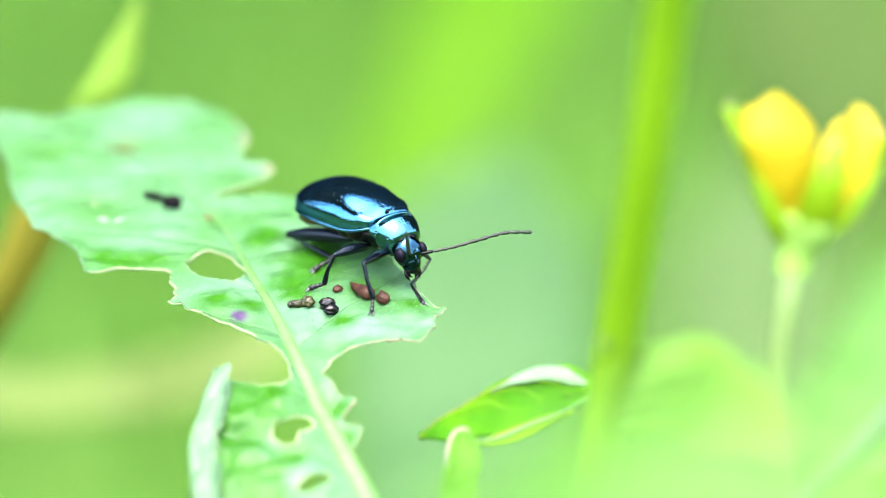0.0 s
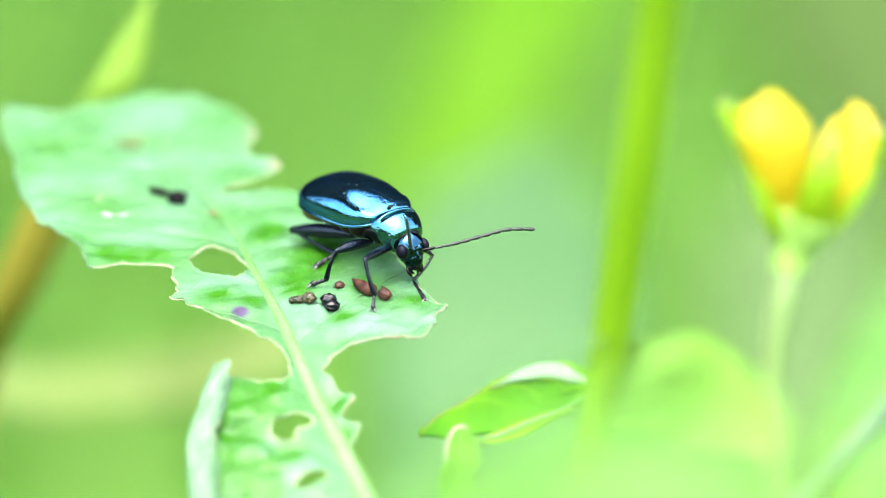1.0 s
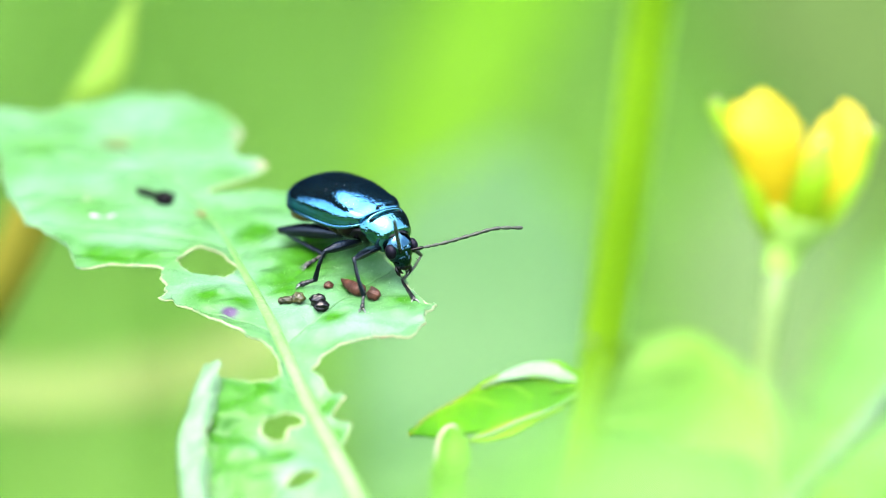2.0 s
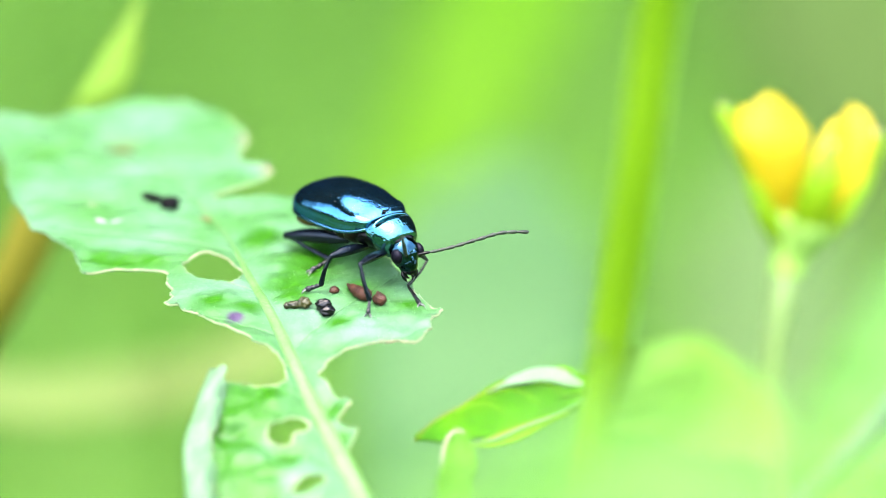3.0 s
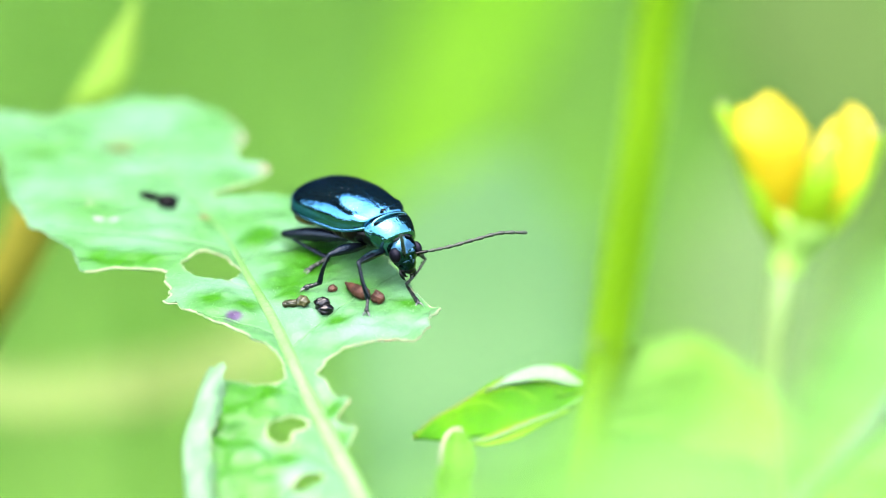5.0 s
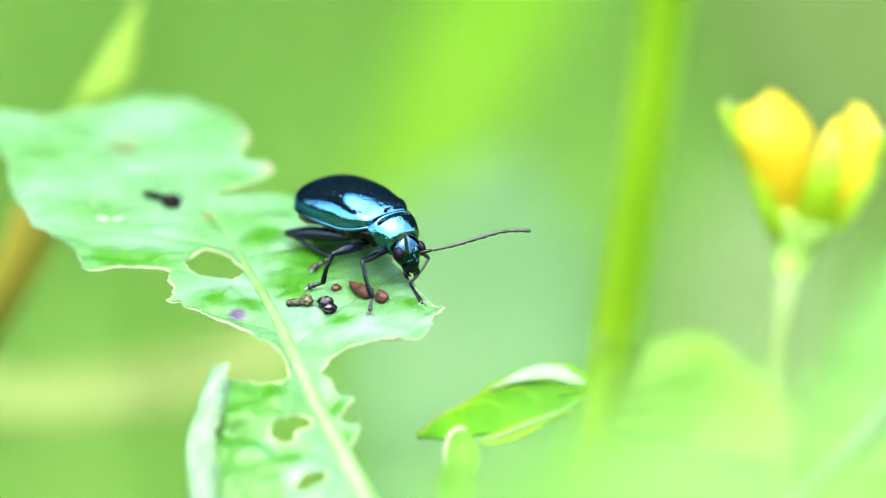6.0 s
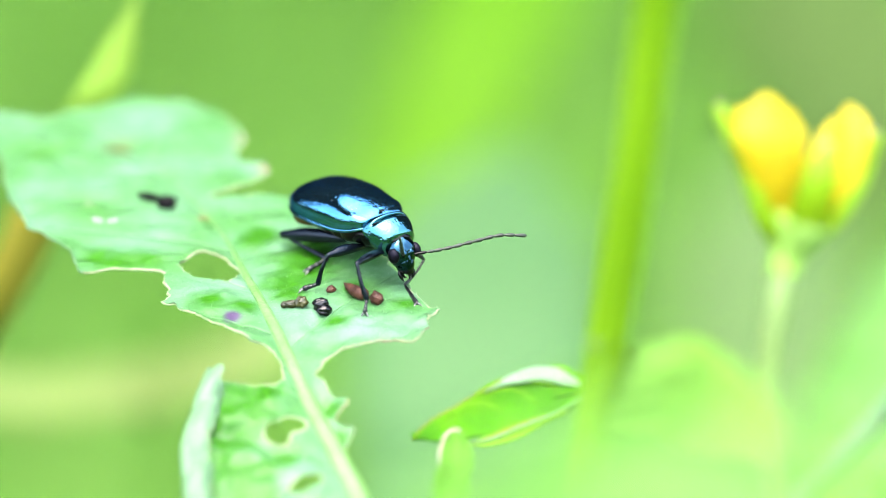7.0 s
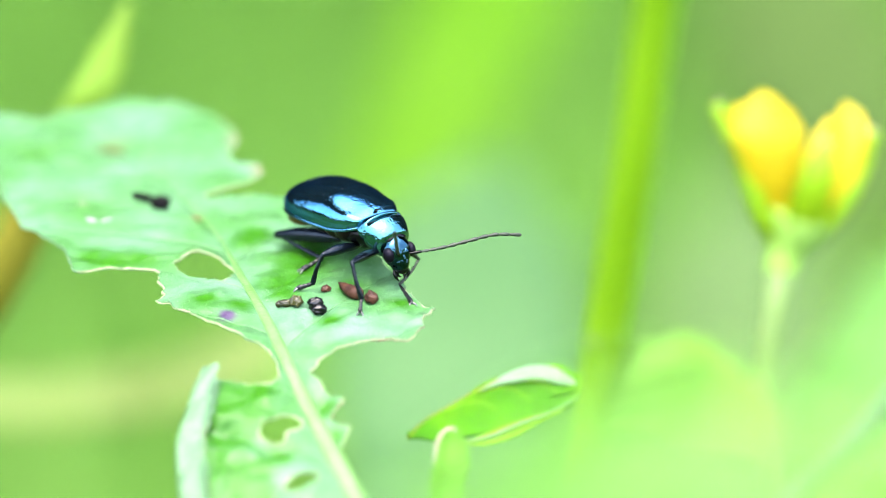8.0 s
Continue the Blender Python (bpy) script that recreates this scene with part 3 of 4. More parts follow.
def leaf_mesh():
    """The blade cut out of a fine grid along its eaten outline, with an upper side, a lower side and a rim."""
    ss, ww, f = leaf_field()
    index, flat, faces = {}, [], []

    def vert(key, s, w):
        if key not in index:
            index[key] = len(flat)
            flat.append((s, w))
        return index[key]

    for i in range(len(ss) - 1):
        for k in range(len(ww) - 1):
            ring = [(i, k), (i + 1, k), (i + 1, k + 1), (i, k + 1)]
            vals = [f[c] for c in ring]
            if max(vals) <= 0:
                continue
            poly = []
            for (a, fa), (b, fb) in zip(zip(ring, vals), zip(ring[1:] + ring[:1], vals[1:] + vals[:1])):
                if fa > 0:
                    poly.append(vert(a, ss[a[0]], ww[a[1]]))
                if (fa > 0) != (fb > 0):
                    t = fa / (fa - fb)
                    poly.append(vert((min(a, b), max(a, b)), ss[a[0]] + t * (ss[b[0]] - ss[a[0]]), ww[a[1]] + t * (ww[b[1]] - ww[a[1]])))
            if len(poly) >= 3:
                faces.append(tuple(poly))
    top = [leaf_at(s, w) for s, w in flat]
    normals = [Vector((0, 0, 0)) for _ in top]
    for q in faces:
        n = (top[q[1]] - top[q[0]]).cross(top[q[2]] - top[q[0]])
        for v in q:
            normals[v] += n
    sign = 1 if sum(n.z for n in normals) > 0 else -1
    under = [p - n.normalized() * sign * 0.09 * MM if n.length > 0 else p for p, n in zip(top, normals)]
    o = len(top)
    edges = {}
    for q in faces:
        for a, b in zip(q, q[1:] + q[:1]):
            edges[(a, b)] = edges.get((a, b), 0) + 1
    rim = [(a, b) for a, b in edges if (b, a) not in edges]
    if sign < 0:
        faces = [tuple(reversed(q)) for q in faces]
    all_faces = faces + [tuple(v + o for v in reversed(q)) for q in faces] + [(a, b, b + o, a + o) for a, b in rim]
    slots = [0] * len(faces) + [1] * len(faces) + [1] * len(rim)
    nxt = dict(rim)
    loops = []
    while nxt:
        a, b = nxt.popitem()
        loop = [a]
        while b != a and b in nxt:
            loop.append(b)
            b = nxt.pop(b)
        loops.append([(top[v], under[v], flat[v]) for v in loop])
    return top + under, all_faces, slots, loops


plant = thing("eaten_leaf_plant", leaf_at(0.3, 0), "green leaf full of eaten holes on its stalk", "plant")
leaf_v, leaf_f, leaf_slots, leaf_loops = leaf_mesh()
# Greener patches: shade of tilted folds and of the beetle, put into the colour.
SHADE_PATCHES = [(9.9, 1.3, 0.6), (9.8, 2.1, 0.7), (9.6, 2.9, 0.6), (9.1, 1.8, 0.6), (9.2, 2.8, 0.6), (8.6, 3.0, 0.5), (8.2, 2.4, 0.4), (7.9, 3.6, 0.6), (7.2, 3.0, 0.45), (7.3, 1.5, 0.4), (6.9, 2.3, 0.4), (6.4, 3.2, 0.6), (7.4, -0.2, 0.35), (8.6, -0.45, 0.3), (5.9, 2.6, 0.4),
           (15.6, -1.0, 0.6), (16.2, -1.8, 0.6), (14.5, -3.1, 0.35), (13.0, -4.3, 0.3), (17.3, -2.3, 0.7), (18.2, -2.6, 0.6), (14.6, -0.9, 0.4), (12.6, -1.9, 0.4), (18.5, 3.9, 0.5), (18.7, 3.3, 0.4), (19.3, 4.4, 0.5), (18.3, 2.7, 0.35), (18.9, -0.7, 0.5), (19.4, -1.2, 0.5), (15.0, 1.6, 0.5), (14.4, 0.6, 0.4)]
PURPLE = leaf_at(13.7, 1.15) - plant.location
# Mint in the base tones stands in for the sky's sheen.
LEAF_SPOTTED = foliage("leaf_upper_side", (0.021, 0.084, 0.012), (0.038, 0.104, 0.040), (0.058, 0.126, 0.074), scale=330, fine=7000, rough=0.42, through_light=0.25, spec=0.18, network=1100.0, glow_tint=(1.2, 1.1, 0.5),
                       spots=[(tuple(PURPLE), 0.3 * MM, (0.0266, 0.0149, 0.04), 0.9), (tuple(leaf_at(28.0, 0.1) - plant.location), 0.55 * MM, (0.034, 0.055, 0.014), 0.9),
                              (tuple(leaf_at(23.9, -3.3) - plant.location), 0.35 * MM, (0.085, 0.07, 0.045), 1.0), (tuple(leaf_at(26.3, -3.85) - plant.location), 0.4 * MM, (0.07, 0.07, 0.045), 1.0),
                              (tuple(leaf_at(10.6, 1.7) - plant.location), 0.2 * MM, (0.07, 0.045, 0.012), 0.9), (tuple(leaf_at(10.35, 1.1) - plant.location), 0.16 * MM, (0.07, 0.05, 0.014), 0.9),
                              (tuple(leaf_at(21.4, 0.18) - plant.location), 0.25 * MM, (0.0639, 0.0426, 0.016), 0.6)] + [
                              (tuple(leaf_at(s, w) - plant.location), r * 0.9 * MM, (0.011, 0.068, 0.0004), 1.5) for s, w, r in SHADE_PATCHES])
part("leaf_blade", (leaf_v, leaf_f), [LEAF_SPOTTED, LEAF_UNDER], plant, "mint-green leaf blade, shade and sheen in its colour, with ragged eaten holes", leaf_slots)
eaten, grown = [], []
for loop in leaf_loops:
    if len(loop) <= 8:
        continue
    ring = loop[::2] + loop[:1]
    run, natural = [], False
    for k, (p, q, (s, w)) in enumerate(ring):
        here = s > 18.2 and w > 2.4
        if run and (here != natural or k == len(ring) - 1):
            run.append((p + q) / 2)
            if len(run) > 3:
                (grown if natural else eaten).append(tube(run, [0.042 * MM * (1 + 0.8 * noise.noise(v * 1500)) for v in run], 6, caps=False))
            run = []
        natural = here
        run.append((p + q) / 2)
part("leaf_margin", join(*eaten), MARGIN, plant, "yellowish brown scarred margin")
part("grown_edge", join(*grown), LEAF_UNDER, plant, "pale whole leaf edge")
rib_s = [k * 0.35 for k in range(70)]
part("midrib", tube([leaf_at(s, 0, 0.03) for s in rib_s], [lerp([(0, 0.42), (6, 0.32), (12, 0.2), (17, 0.12), (19, 0.05), (24, 0.015)], s) * MM for s in rib_s], 16, flat=0.42, side=RIGHT), VEIN, plant, "pale raised midrib")


def blade_here(s, w):
    if not (-lerp(RIGHT_EDGE, s) + 0.15 < w < lerp(LEFT_EDGE, s) - 0.15):
        return False
    return all(polygon_distance(np.array([s]), np.array([w]), b)[0] > 0.15 for b in BITES)


for k in range(1, 7):
    for sgn in (1, -1):
        if (k, sgn) == (5, -1):
            continue
        base_s = (k if sgn > 0 else k - 0.29) * 3.1
        run = []
        for j in range(1, 36):
            w = j * 0.14
            s = base_s + w * 0.85
            if s > 33 or not blade_here(s, sgn * w):
                break
            run.append(leaf_at(s, sgn * w, 0.008))
        if len(run) > 4:
            part("side_vein", tube(run, [(0.036 - 0.026 * i / len(run)) * MM for i in range(len(run))], 6, flat=0.5), SIDE_VEIN, plant)

rng = random.Random(3)
geos = []
for loop in leaf_loops:
    for p, q, (s, w) in loop[::2]:
        if rng.random() < 0.7 and s > 8:
            d = Vector((rng.uniform(-1, 1), rng.uniform(-1, 1), rng.uniform(-0.2, 1.2))).normalized() * rng.uniform(0.05, 0.14) * MM
            geos.append(tube([p, p + d * 0.6, p + d], [0.009 * MM, 0.007 * MM, 0.003 * MM], 4, caps=False))
for k in range(520):
    s, w = rng.uniform(10.5, 19), rng.uniform(-4.9, 2.6)
    if blade_here(s, w):
        p = leaf_at(s, w)
        d = (leaf_at(s, w, 1) - p).normalized() + Vector((rng.uniform(-0.6, 0.6), rng.uniform(-0.6, 0.6), 0))
        geos.append(tube([p, p + d * rng.uniform(0.03, 0.07) * MM], [0.007 * MM, 0.003 * MM], 4, caps=False))
tagged(part("leaf_hairs", join(*geos), HAIR, plant, "tiny pale leaf hairs"), kind="stuff")
foot_path = [leaf_at(1.2, 0, 0.0), leaf_at(0.4, 0, -0.1), leaf_at(0.2, 0) + Vector((0.001, -0.002, -0.006))]
part("stalk", tube(curve(foot_path + rooted(foot_path[-1] + Vector((0.003, 0, -0.01))), 24), [0.32 * MM + 0.6 * MM * k / 23 for k in range(24)], 10), VEIN, plant, "pale green leaf stalk")


# ---- the beetle ----
F = (RIGHT * 0.60 + UP * -0.27 + AWAY * -0.753).normalized()
U0 = RIGHT * 0.0 + UP * 0.906 + AWAY * -0.423
LFT = U0.cross(F).normalized()
U = F.cross(LFT).normalized()
BODY = spot(-1.707, 1.222, 0.8) - U * 1.15 * MM


def body(f, l, u):
    """A place on the beetle: millimetres forward, to its left and up from under the joint of thorax and wing cases."""
    return BODY + (F * f + LFT * l + U * u) * MM


beetle = thing("leaf_beetle", BODY, "shiny metallic blue leaf beetle standing on the eaten leaf", "beetle")
EL, EW, EH = 4.25, 1.3, 0.93


def elytron(sgn):
    nt_, na = 40, 44
    verts, faces = [], []
    for i in range(nt_ + 1):
        t = 0.5 - 0.5 * math.cos(math.pi * i / nt_)
        w = EW * (0.74 + 0.26 * math.sin(math.pi / 2 * t / 0.55)) if t < 0.55 else EW * max(1e-3, 1 - ((t - 0.55) / 0.45) ** 3.4) ** 0.5
        h = EH * (0.55 + 0.45 * math.sin(math.pi / 2 * t / 0.42)) if t < 0.42 else EH * max(1e-3, 1 - ((t - 0.42) / 0.58) ** 3.2) ** 0.5
        if t < 0.05:
            h *= 0.86 + 0.14 * (t / 0.05) ** 0.5
        if t < 0.13:
            w *= 0.62 + 0.38 * max(0.0, 1 - (1 - t / 0.13) ** 2) ** 0.5
        z0 = 0.68 - 0.06 * t - 0.09 * max(0.0, 1 - t / 0.35)
        h -= 0.12 * t
        lift = 0.31 * max(0.0, 1 - t / 0.32) ** 1.6
        z0, h = z0 + lift, h - lift
        shoulder = 0.07 * math.exp(-((t - 0.09) / 0.06) ** 2)
        for k in range(na + 1):
            a = k / na
            ang = a * math.pi / 2 * 1.10
            y = w * math.sin(min(ang, math.pi / 2)) ** 0.92
            z = h * max(0.0, math.cos(ang)) ** 0.78 if ang < math.pi / 2 else -0.16 * (ang - math.pi / 2) * 6
            if ang > math.pi / 2:
                y -= 0.06 * w * (ang - math.pi / 2) * 4
            if k == na:
                y += 0.05
            z += shoulder * math.exp(-((a - 0.62) / 0.16) ** 2)
            z -= 0.002 * math.exp(-(a / 0.015) ** 2)
            y = max(y, 0.006)
            verts.append(body(-0.01 - EL * t, sgn * y, z0 + z))
    m_ = na + 1
    for i in range(nt_):
        for k in range(na):
            q = (i * m_ + k, i * m_ + k + 1, (i + 1) * m_ + k + 1, (i + 1) * m_ + k)
            faces.append(q if sgn > 0 else tuple(reversed(q)))
    inner = [v - U * 0.05 * MM for v in verts]
    edge = [i * m_ for i in range(nt_ + 1)], [i * m_ + na for i in range(nt_ + 1)], list(range(m_))
    rims = []
    for row in edge:
        n = len(row)
        rims.append(([verts[i] for i in row] + [inner[i] for i in row], [(k, k + 1, n + k + 1, n + k) for k in range(n - 1)]))
    return join((verts, faces), (inner, [tuple(reversed(q)) for q in faces]), *rims)


for sgn in (1, -1):
    case = part("wing_case", elytron(sgn), ELYTRA, beetle, "glossy metallic dark blue wing case")
    rim = [elytron(sgn)[0][i * 45 + 44] for i in range(1, 39)]
    part("side_rim", tube(rim, [0.013 * MM] * len(rim), 6), RIM, case, "thin raised rim, whiter for the highlight along it")


PF, PU = F * math.cos(radians(33)) - U * math.sin(radians(33)), U * math.cos(radians(33)) + F * math.sin(radians(33))


def pronotum():
    """The thorax shield, bent down from the wing cases: rear half-width 0.9, narrower in front, a groove before the base."""
    nl, na = 30, 40
    verts, faces = [], []
    top = body(0.2, 0, 1.14)
    for i in range(nl + 1):
        t = i / nl
        e = 1.0
        if t < 0.08:
            e = 0.62 + 0.38 * math.sin(t / 0.08 * math.pi / 2)
        if t > 0.84:
            e = 0.70 + 0.30 * math.cos((t - 0.84) / 0.16 * math.pi / 2)
        w = (0.80 + 0.10 * math.sin(math.pi * t ** 0.8) - 0.18 * t) * (0.45 + 0.55 * e)
        h = (0.56 + 0.12 * math.sin(math.pi * t)) * e
        drop = -0.52 - 0.06 * t
        for k in range(na + 1):
            ang = (k / na * 2 - 1) * math.pi / 2 * 1.2
            c = math.cos(ang)
            y = w * math.copysign(abs(math.sin(max(-math.pi / 2, min(math.pi / 2, ang)))) ** 0.95, ang)
            z = h * c ** 0.85 if c > 0 else -0.9 * abs(c)
            groove = 0.24 * math.exp(-((t - 0.2 - 0.05 * (y / w) ** 2) / 0.04) ** 2) * max(0.0, 1 - (abs(y) / w / 0.8) ** 4)
            if abs(ang) > math.pi / 2:
                y *= 1 - 0.4 * (abs(ang) - math.pi / 2) * 2
            elif abs(ang) > 1.36:
                y *= 1.035
            verts.append(top + (PF * (1.04 * t - 0.02) + LFT * y + PU * (drop + z - groove)) * MM)
    m_ = na + 1
    for i in range(nl):
        for k in range(na):
            faces.append((i * m_ + k, (i + 1) * m_ + k, (i + 1) * m_ + k + 1, i * m_ + k + 1))
    faces.append(tuple(range(m_)))
    faces.append(tuple(nl * m_ + k for k in range(na, -1, -1)))
    return verts, faces


part("pronotum", pronotum(), THORAX, beetle, "metallic blue-green thorax shield with a groove")
shield = pronotum()[0]
# Black strip along the groove stands in for the shade inside it.
ring = [shield[6 * 41 + k] + PU * 0.03 * MM for k in range(11, 30)]
part("groove_shade", tube(ring, [(0.01 + 0.042 * math.sin(math.pi * k / 18) ** 0.7) * MM for k in range(19)], 8), BLACK, beetle, "black strip standing in for the shade in the thorax groove")
part("scutellum", blob(body(-0.05, 0, 1.16), (F * 0.08 * MM, LFT * 0.09 * MM, U * 0.025 * MM)), BLACK, beetle)
for k in range(6):
    taper = (1.0, 1.0, 0.99, 0.95, 0.86, 0.7)[k]
    part("belly_segment", blob(body(-0.75 - 0.56 * k, 0, 0.48 - 0.012 * k), (F * 0.46 * MM, LFT * 1.12 * taper * MM, U * 0.5 * (0.55 + 0.45 * taper) * MM), 0.03, 2 + k, 32, 18, 0.85), BELLY, beetle, "dark brown belly ring")
part("breast", join(blob(body(0.45, 0, 0.38), (F * 0.6 * MM, LFT * 0.6 * MM, U * 0.4 * MM), 0.1, 3, 24, 14), blob(body(-0.5, 0, 0.4), (F * 0.8 * MM, LFT * 0.92 * MM, U * 0.44 * MM), 0.1, 4, 24, 14)), BLACK, beetle)

part("tail_tip", blob(body(-3.12, -0.62, 0.38), (F * 0.6 * MM, LFT * 0.64 * MM, U * 0.4 * MM), 0.1, 6), TAIL, beetle, "yellowish brown end of the belly")
rng = random.Random(21)
shell = elytron(-1)[0]
geos = []
for k in range(14):
    i, j = rng.randrange(9, 20), rng.randrange(4, 21)
    spot_at = shell[i * 45 + j].lerp(shell[(i + 1) * 45 + j + 1], rng.random())
    geos.append(blob(spot_at, [v * rng.uniform(0.006, 0.016) * MM for v in (F, LFT, U)], 0.4, k, 8, 6))
tagged(part("dust_specks", join(*geos), DUST, beetle, "pale dust specks on the wing case"), kind="stuff")

# head, tilted face down
HC = (0.98, 0.0, 0.03)
HF, HU = (F * 0.25 - U * 0.97).normalized(), (F * 0.97 + U * 0.25).normalized()


def face(a, l, c):
    """A place on the head: along the face to the mouth, left, out of the forehead."""
    return body(*HC) + (HF * a + LFT * l + HU * c) * 1.1 * MM


head = part("head", join(
    blob(face(-0.02, 0, -0.06), (HF * 0.550 * MM, LFT * 0.490 * MM, HU * 0.418 * MM), 0.04, 1, 36, 24),
    blob(face(0.30, 0, 0.0), (HF * 0.374 * MM, LFT * 0.330 * MM, HU * 0.308 * MM), 0.06, 5, 24, 16),
    blob(face(0.02, 0.12, 0.27), (HF * 0.132 * MM, LFT * 0.110 * MM, HU * 0.077 * MM)),
    blob(face(0.02, -0.12, 0.27), (HF * 0.132 * MM, LFT * 0.110 * MM, HU * 0.077 * MM)),
    blob(face(0.20, 0, 0.26), (HF * 0.176 * MM, LFT * 0.066 * MM, HU * 0.077 * MM))), HEAD, beetle, "blue-black head bent face down")
for sgn in (1, -1):
    part("eye", blob(face(0.02, sgn * 0.385, 0.08), (HF * 0.248 * MM, LFT * 0.165 * MM, HU * 0.220 * MM), 0, 0, 24, 16), EYE, head, "dull purple-black compound eye")
    part("mandible", tube(curve([face(0.52, sgn * 0.17, 0.02), face(0.62, sgn * 0.18, 0.03), face(0.7, sgn * 0.13, 0.02), face(0.74, sgn * 0.05, 0.0)], 8), [0.08 * MM - 0.009 * MM * k for k in range(8)], 8), BLACK, head)
    part("palp", tube([face(0.48, sgn * 0.2, -0.06), face(0.6, sgn * 0.25, -0.02), face(0.7, sgn * 0.23, 0.0), face(0.8, sgn * 0.17, -0.02)], [0.04 * MM, 0.05 * MM, 0.055 * MM, 0.02 * MM], 8), BLACK, head)
    part("palp", tube([face(0.55, sgn * 0.1, -0.12), face(0.74, sgn * 0.13, -0.1), face(0.86, sgn * 0.1, -0.08)], [0.03 * MM, 0.035 * MM, 0.012 * MM], 8), FOOT, head)
part("upper_lip", blob(face(0.54, 0, 0.1), (HF * 0.132 * MM, LFT * 0.209 * MM, HU * 0.099 * MM)), BLACK, head, "shiny black upper lip")


def antenna(joint, path, label):
    """Eleven club-shaped segments strung on a path; the object turns on its joint."""
    pts = curve(path, 111)
    lens = [0.0]
    for a, b in zip(pts, pts[1:]):
        lens.append(lens[-1] + (b - a).length)
    share = [1.25, 0.65, 0.75, 0.95, 1.0, 1.0, 1.0, 1.0, 1.0, 1.0, 1.2]
    cuts = [sum(share[:k]) / sum(share) * lens[-1] for k in range(12)]

    def along(d):
        return Vector([np.interp(d, lens, [p[c] for p in pts]) for c in range(3)])
    made = None
    for k in range(11):
        a, b = cuts[k], cuts[k + 1]
        r = (0.056 + 0.014 * min(1, k / 4)) * MM
        ring = [along(a + (b - a) * t) - joint for t in (0.02, 0.12, 0.45, 0.8, 0.95)]
        tip = 0.75 if k < 10 else 0.45
        geo = tube(ring, [r * 0.5, r * 0.62, r * 0.85, r, r * tip], 10)
        if made is None:
            made = new("antenna", shape("antenna", geo[0], geo[1], [BLACK]))
            made.parent = beetle
            tagged(made, label)
        else:
            ob = new("antenna_segment", shape("antenna_segment", geo[0], geo[1], [ANTENNA]))
            ob.parent = made
    made.location = joint - BODY
    return made


JOINT_L = face(0.10, 0.17, 0.27)
JOINT_R = face(0.10, -0.17, 0.27)
ANT_L = antenna(JOINT_L, [JOINT_L, spot(0.287, 0.054, 0.4), spot(1.183, 0.305, 0.5), spot(1.991, 0.520, 0.6), spot(2.856, 0.539, 0.8)], "slender grey-black segmented antenna held out forward")
ANT_R = antenna(JOINT_R, [JOINT_R, JOINT_R + (RIGHT * -0.05 + UP * 0.36 + AWAY * -0.8) * MM, JOINT_R + (RIGHT * -0.09 + UP * 0.74 + AWAY * -1.7) * MM, JOINT_R + (RIGHT * -0.12 + UP * 1.05 + AWAY * -2.5) * MM], "black antenna raised towards the viewer")


def leg(points, thick, shin_r=0.07, tone=None):
    """Thigh (the leg's own mesh), shin with spurs, three-lobed foot and two claws. Points: hip, knee, ankle, toe."""
    hip, knee, ankle, toe = [Vector(p) for p in points]
    thigh = curve([hip, hip.lerp(knee, 0.5) + U * 0.05 * MM, knee], 16)
    prof = [thick * lerp([(0, 0.5), (0.25, 0.86), (0.5, 1.0), (0.72, 0.9), (0.9, 0.62), (1, 0.5)], k / 15) for k in range(16)]
    ob = part("leg", tube(thigh, [r * MM for r in prof], 16), tone or LEGS, beetle)
    bow = knee.lerp(ankle, 0.45) + (knee - hip).normalized() * 0.06 * MM
    shin = curve([knee, bow, ankle], 16)
    part("shin", tube(shin, [shin_r * lerp([(0, 0.85), (0.08, 1.0), (0.2, 0.8), (0.6, 0.95), (0.92, 1.3), (1, 1.15)], k / 15) * MM for k in range(16)], 12), tone or LEGS, ob)
    side = (toe - ankle).cross(U).normalized()
    run = (toe - ankle).normalized()
    rng = random.Random(int(thick * 1000))
    bristles = []
    for k in range(46):
        t = rng.uniform(0.15, 1.0)
        p = shin[min(15, int(t * 15))]
        d = Vector((rng.gauss(0, 1), rng.gauss(0, 1), rng.gauss(0, 1))).normalized()
        q = p + d * shin_r * 0.9 * MM
        bristles.append(tube([q, q + (d * 0.05 + (ankle - knee).normalized() * 0.04) * MM], [0.006 * MM, 0.002 * MM], 4, caps=False))
    tagged(part("bristles", join(*bristles), FOOT, ob, "fine grey bristles"), kind="stuff")
    for a, b, r in ((0.0, 0.32, 0.07), (0.3, 0.58, 0.082), (0.54, 0.84, 0.1)):
        p, q = ankle.lerp(toe, a), ankle.lerp(toe, b)
        part("foot_lobe", tube([p, p.lerp(q, 0.35), p.lerp(q, 0.75), q], [0.6 * r * MM, 0.85 * r * MM, r * MM, 0.8 * r * MM], 10, flat=0.8), FOOT, ob, "greyish hairy foot lobe")
    end = ankle.lerp(toe, 0.82)
    for k in (1, -1):
        part("claw", tube(curve([end, end + side * k * 0.09 * MM + run * 0.10 * MM, end + side * k * 0.12 * MM + run * 0.19 * MM - U * 0.05 * MM], 7), [(0.042 - 0.005 * i) * MM for i in range(7)], 8), CLAW, ob, "shiny black claw with glints painted in pale")
    return ob


leg([body(0.55, -0.4, 0.05), spot(-2.484, -0.440, -0.95), spot(-2.190, -1.564, -0.8), leaf_at(12.45, -2.8, 0.06)], 0.15)
leg([body(-0.35, -0.6, 0.0), spot(-3.433, -0.190, 0.2), spot(-3.758, -1.100, 0.5), leaf_at(14.75, -1.32, 0.08)], 0.17)
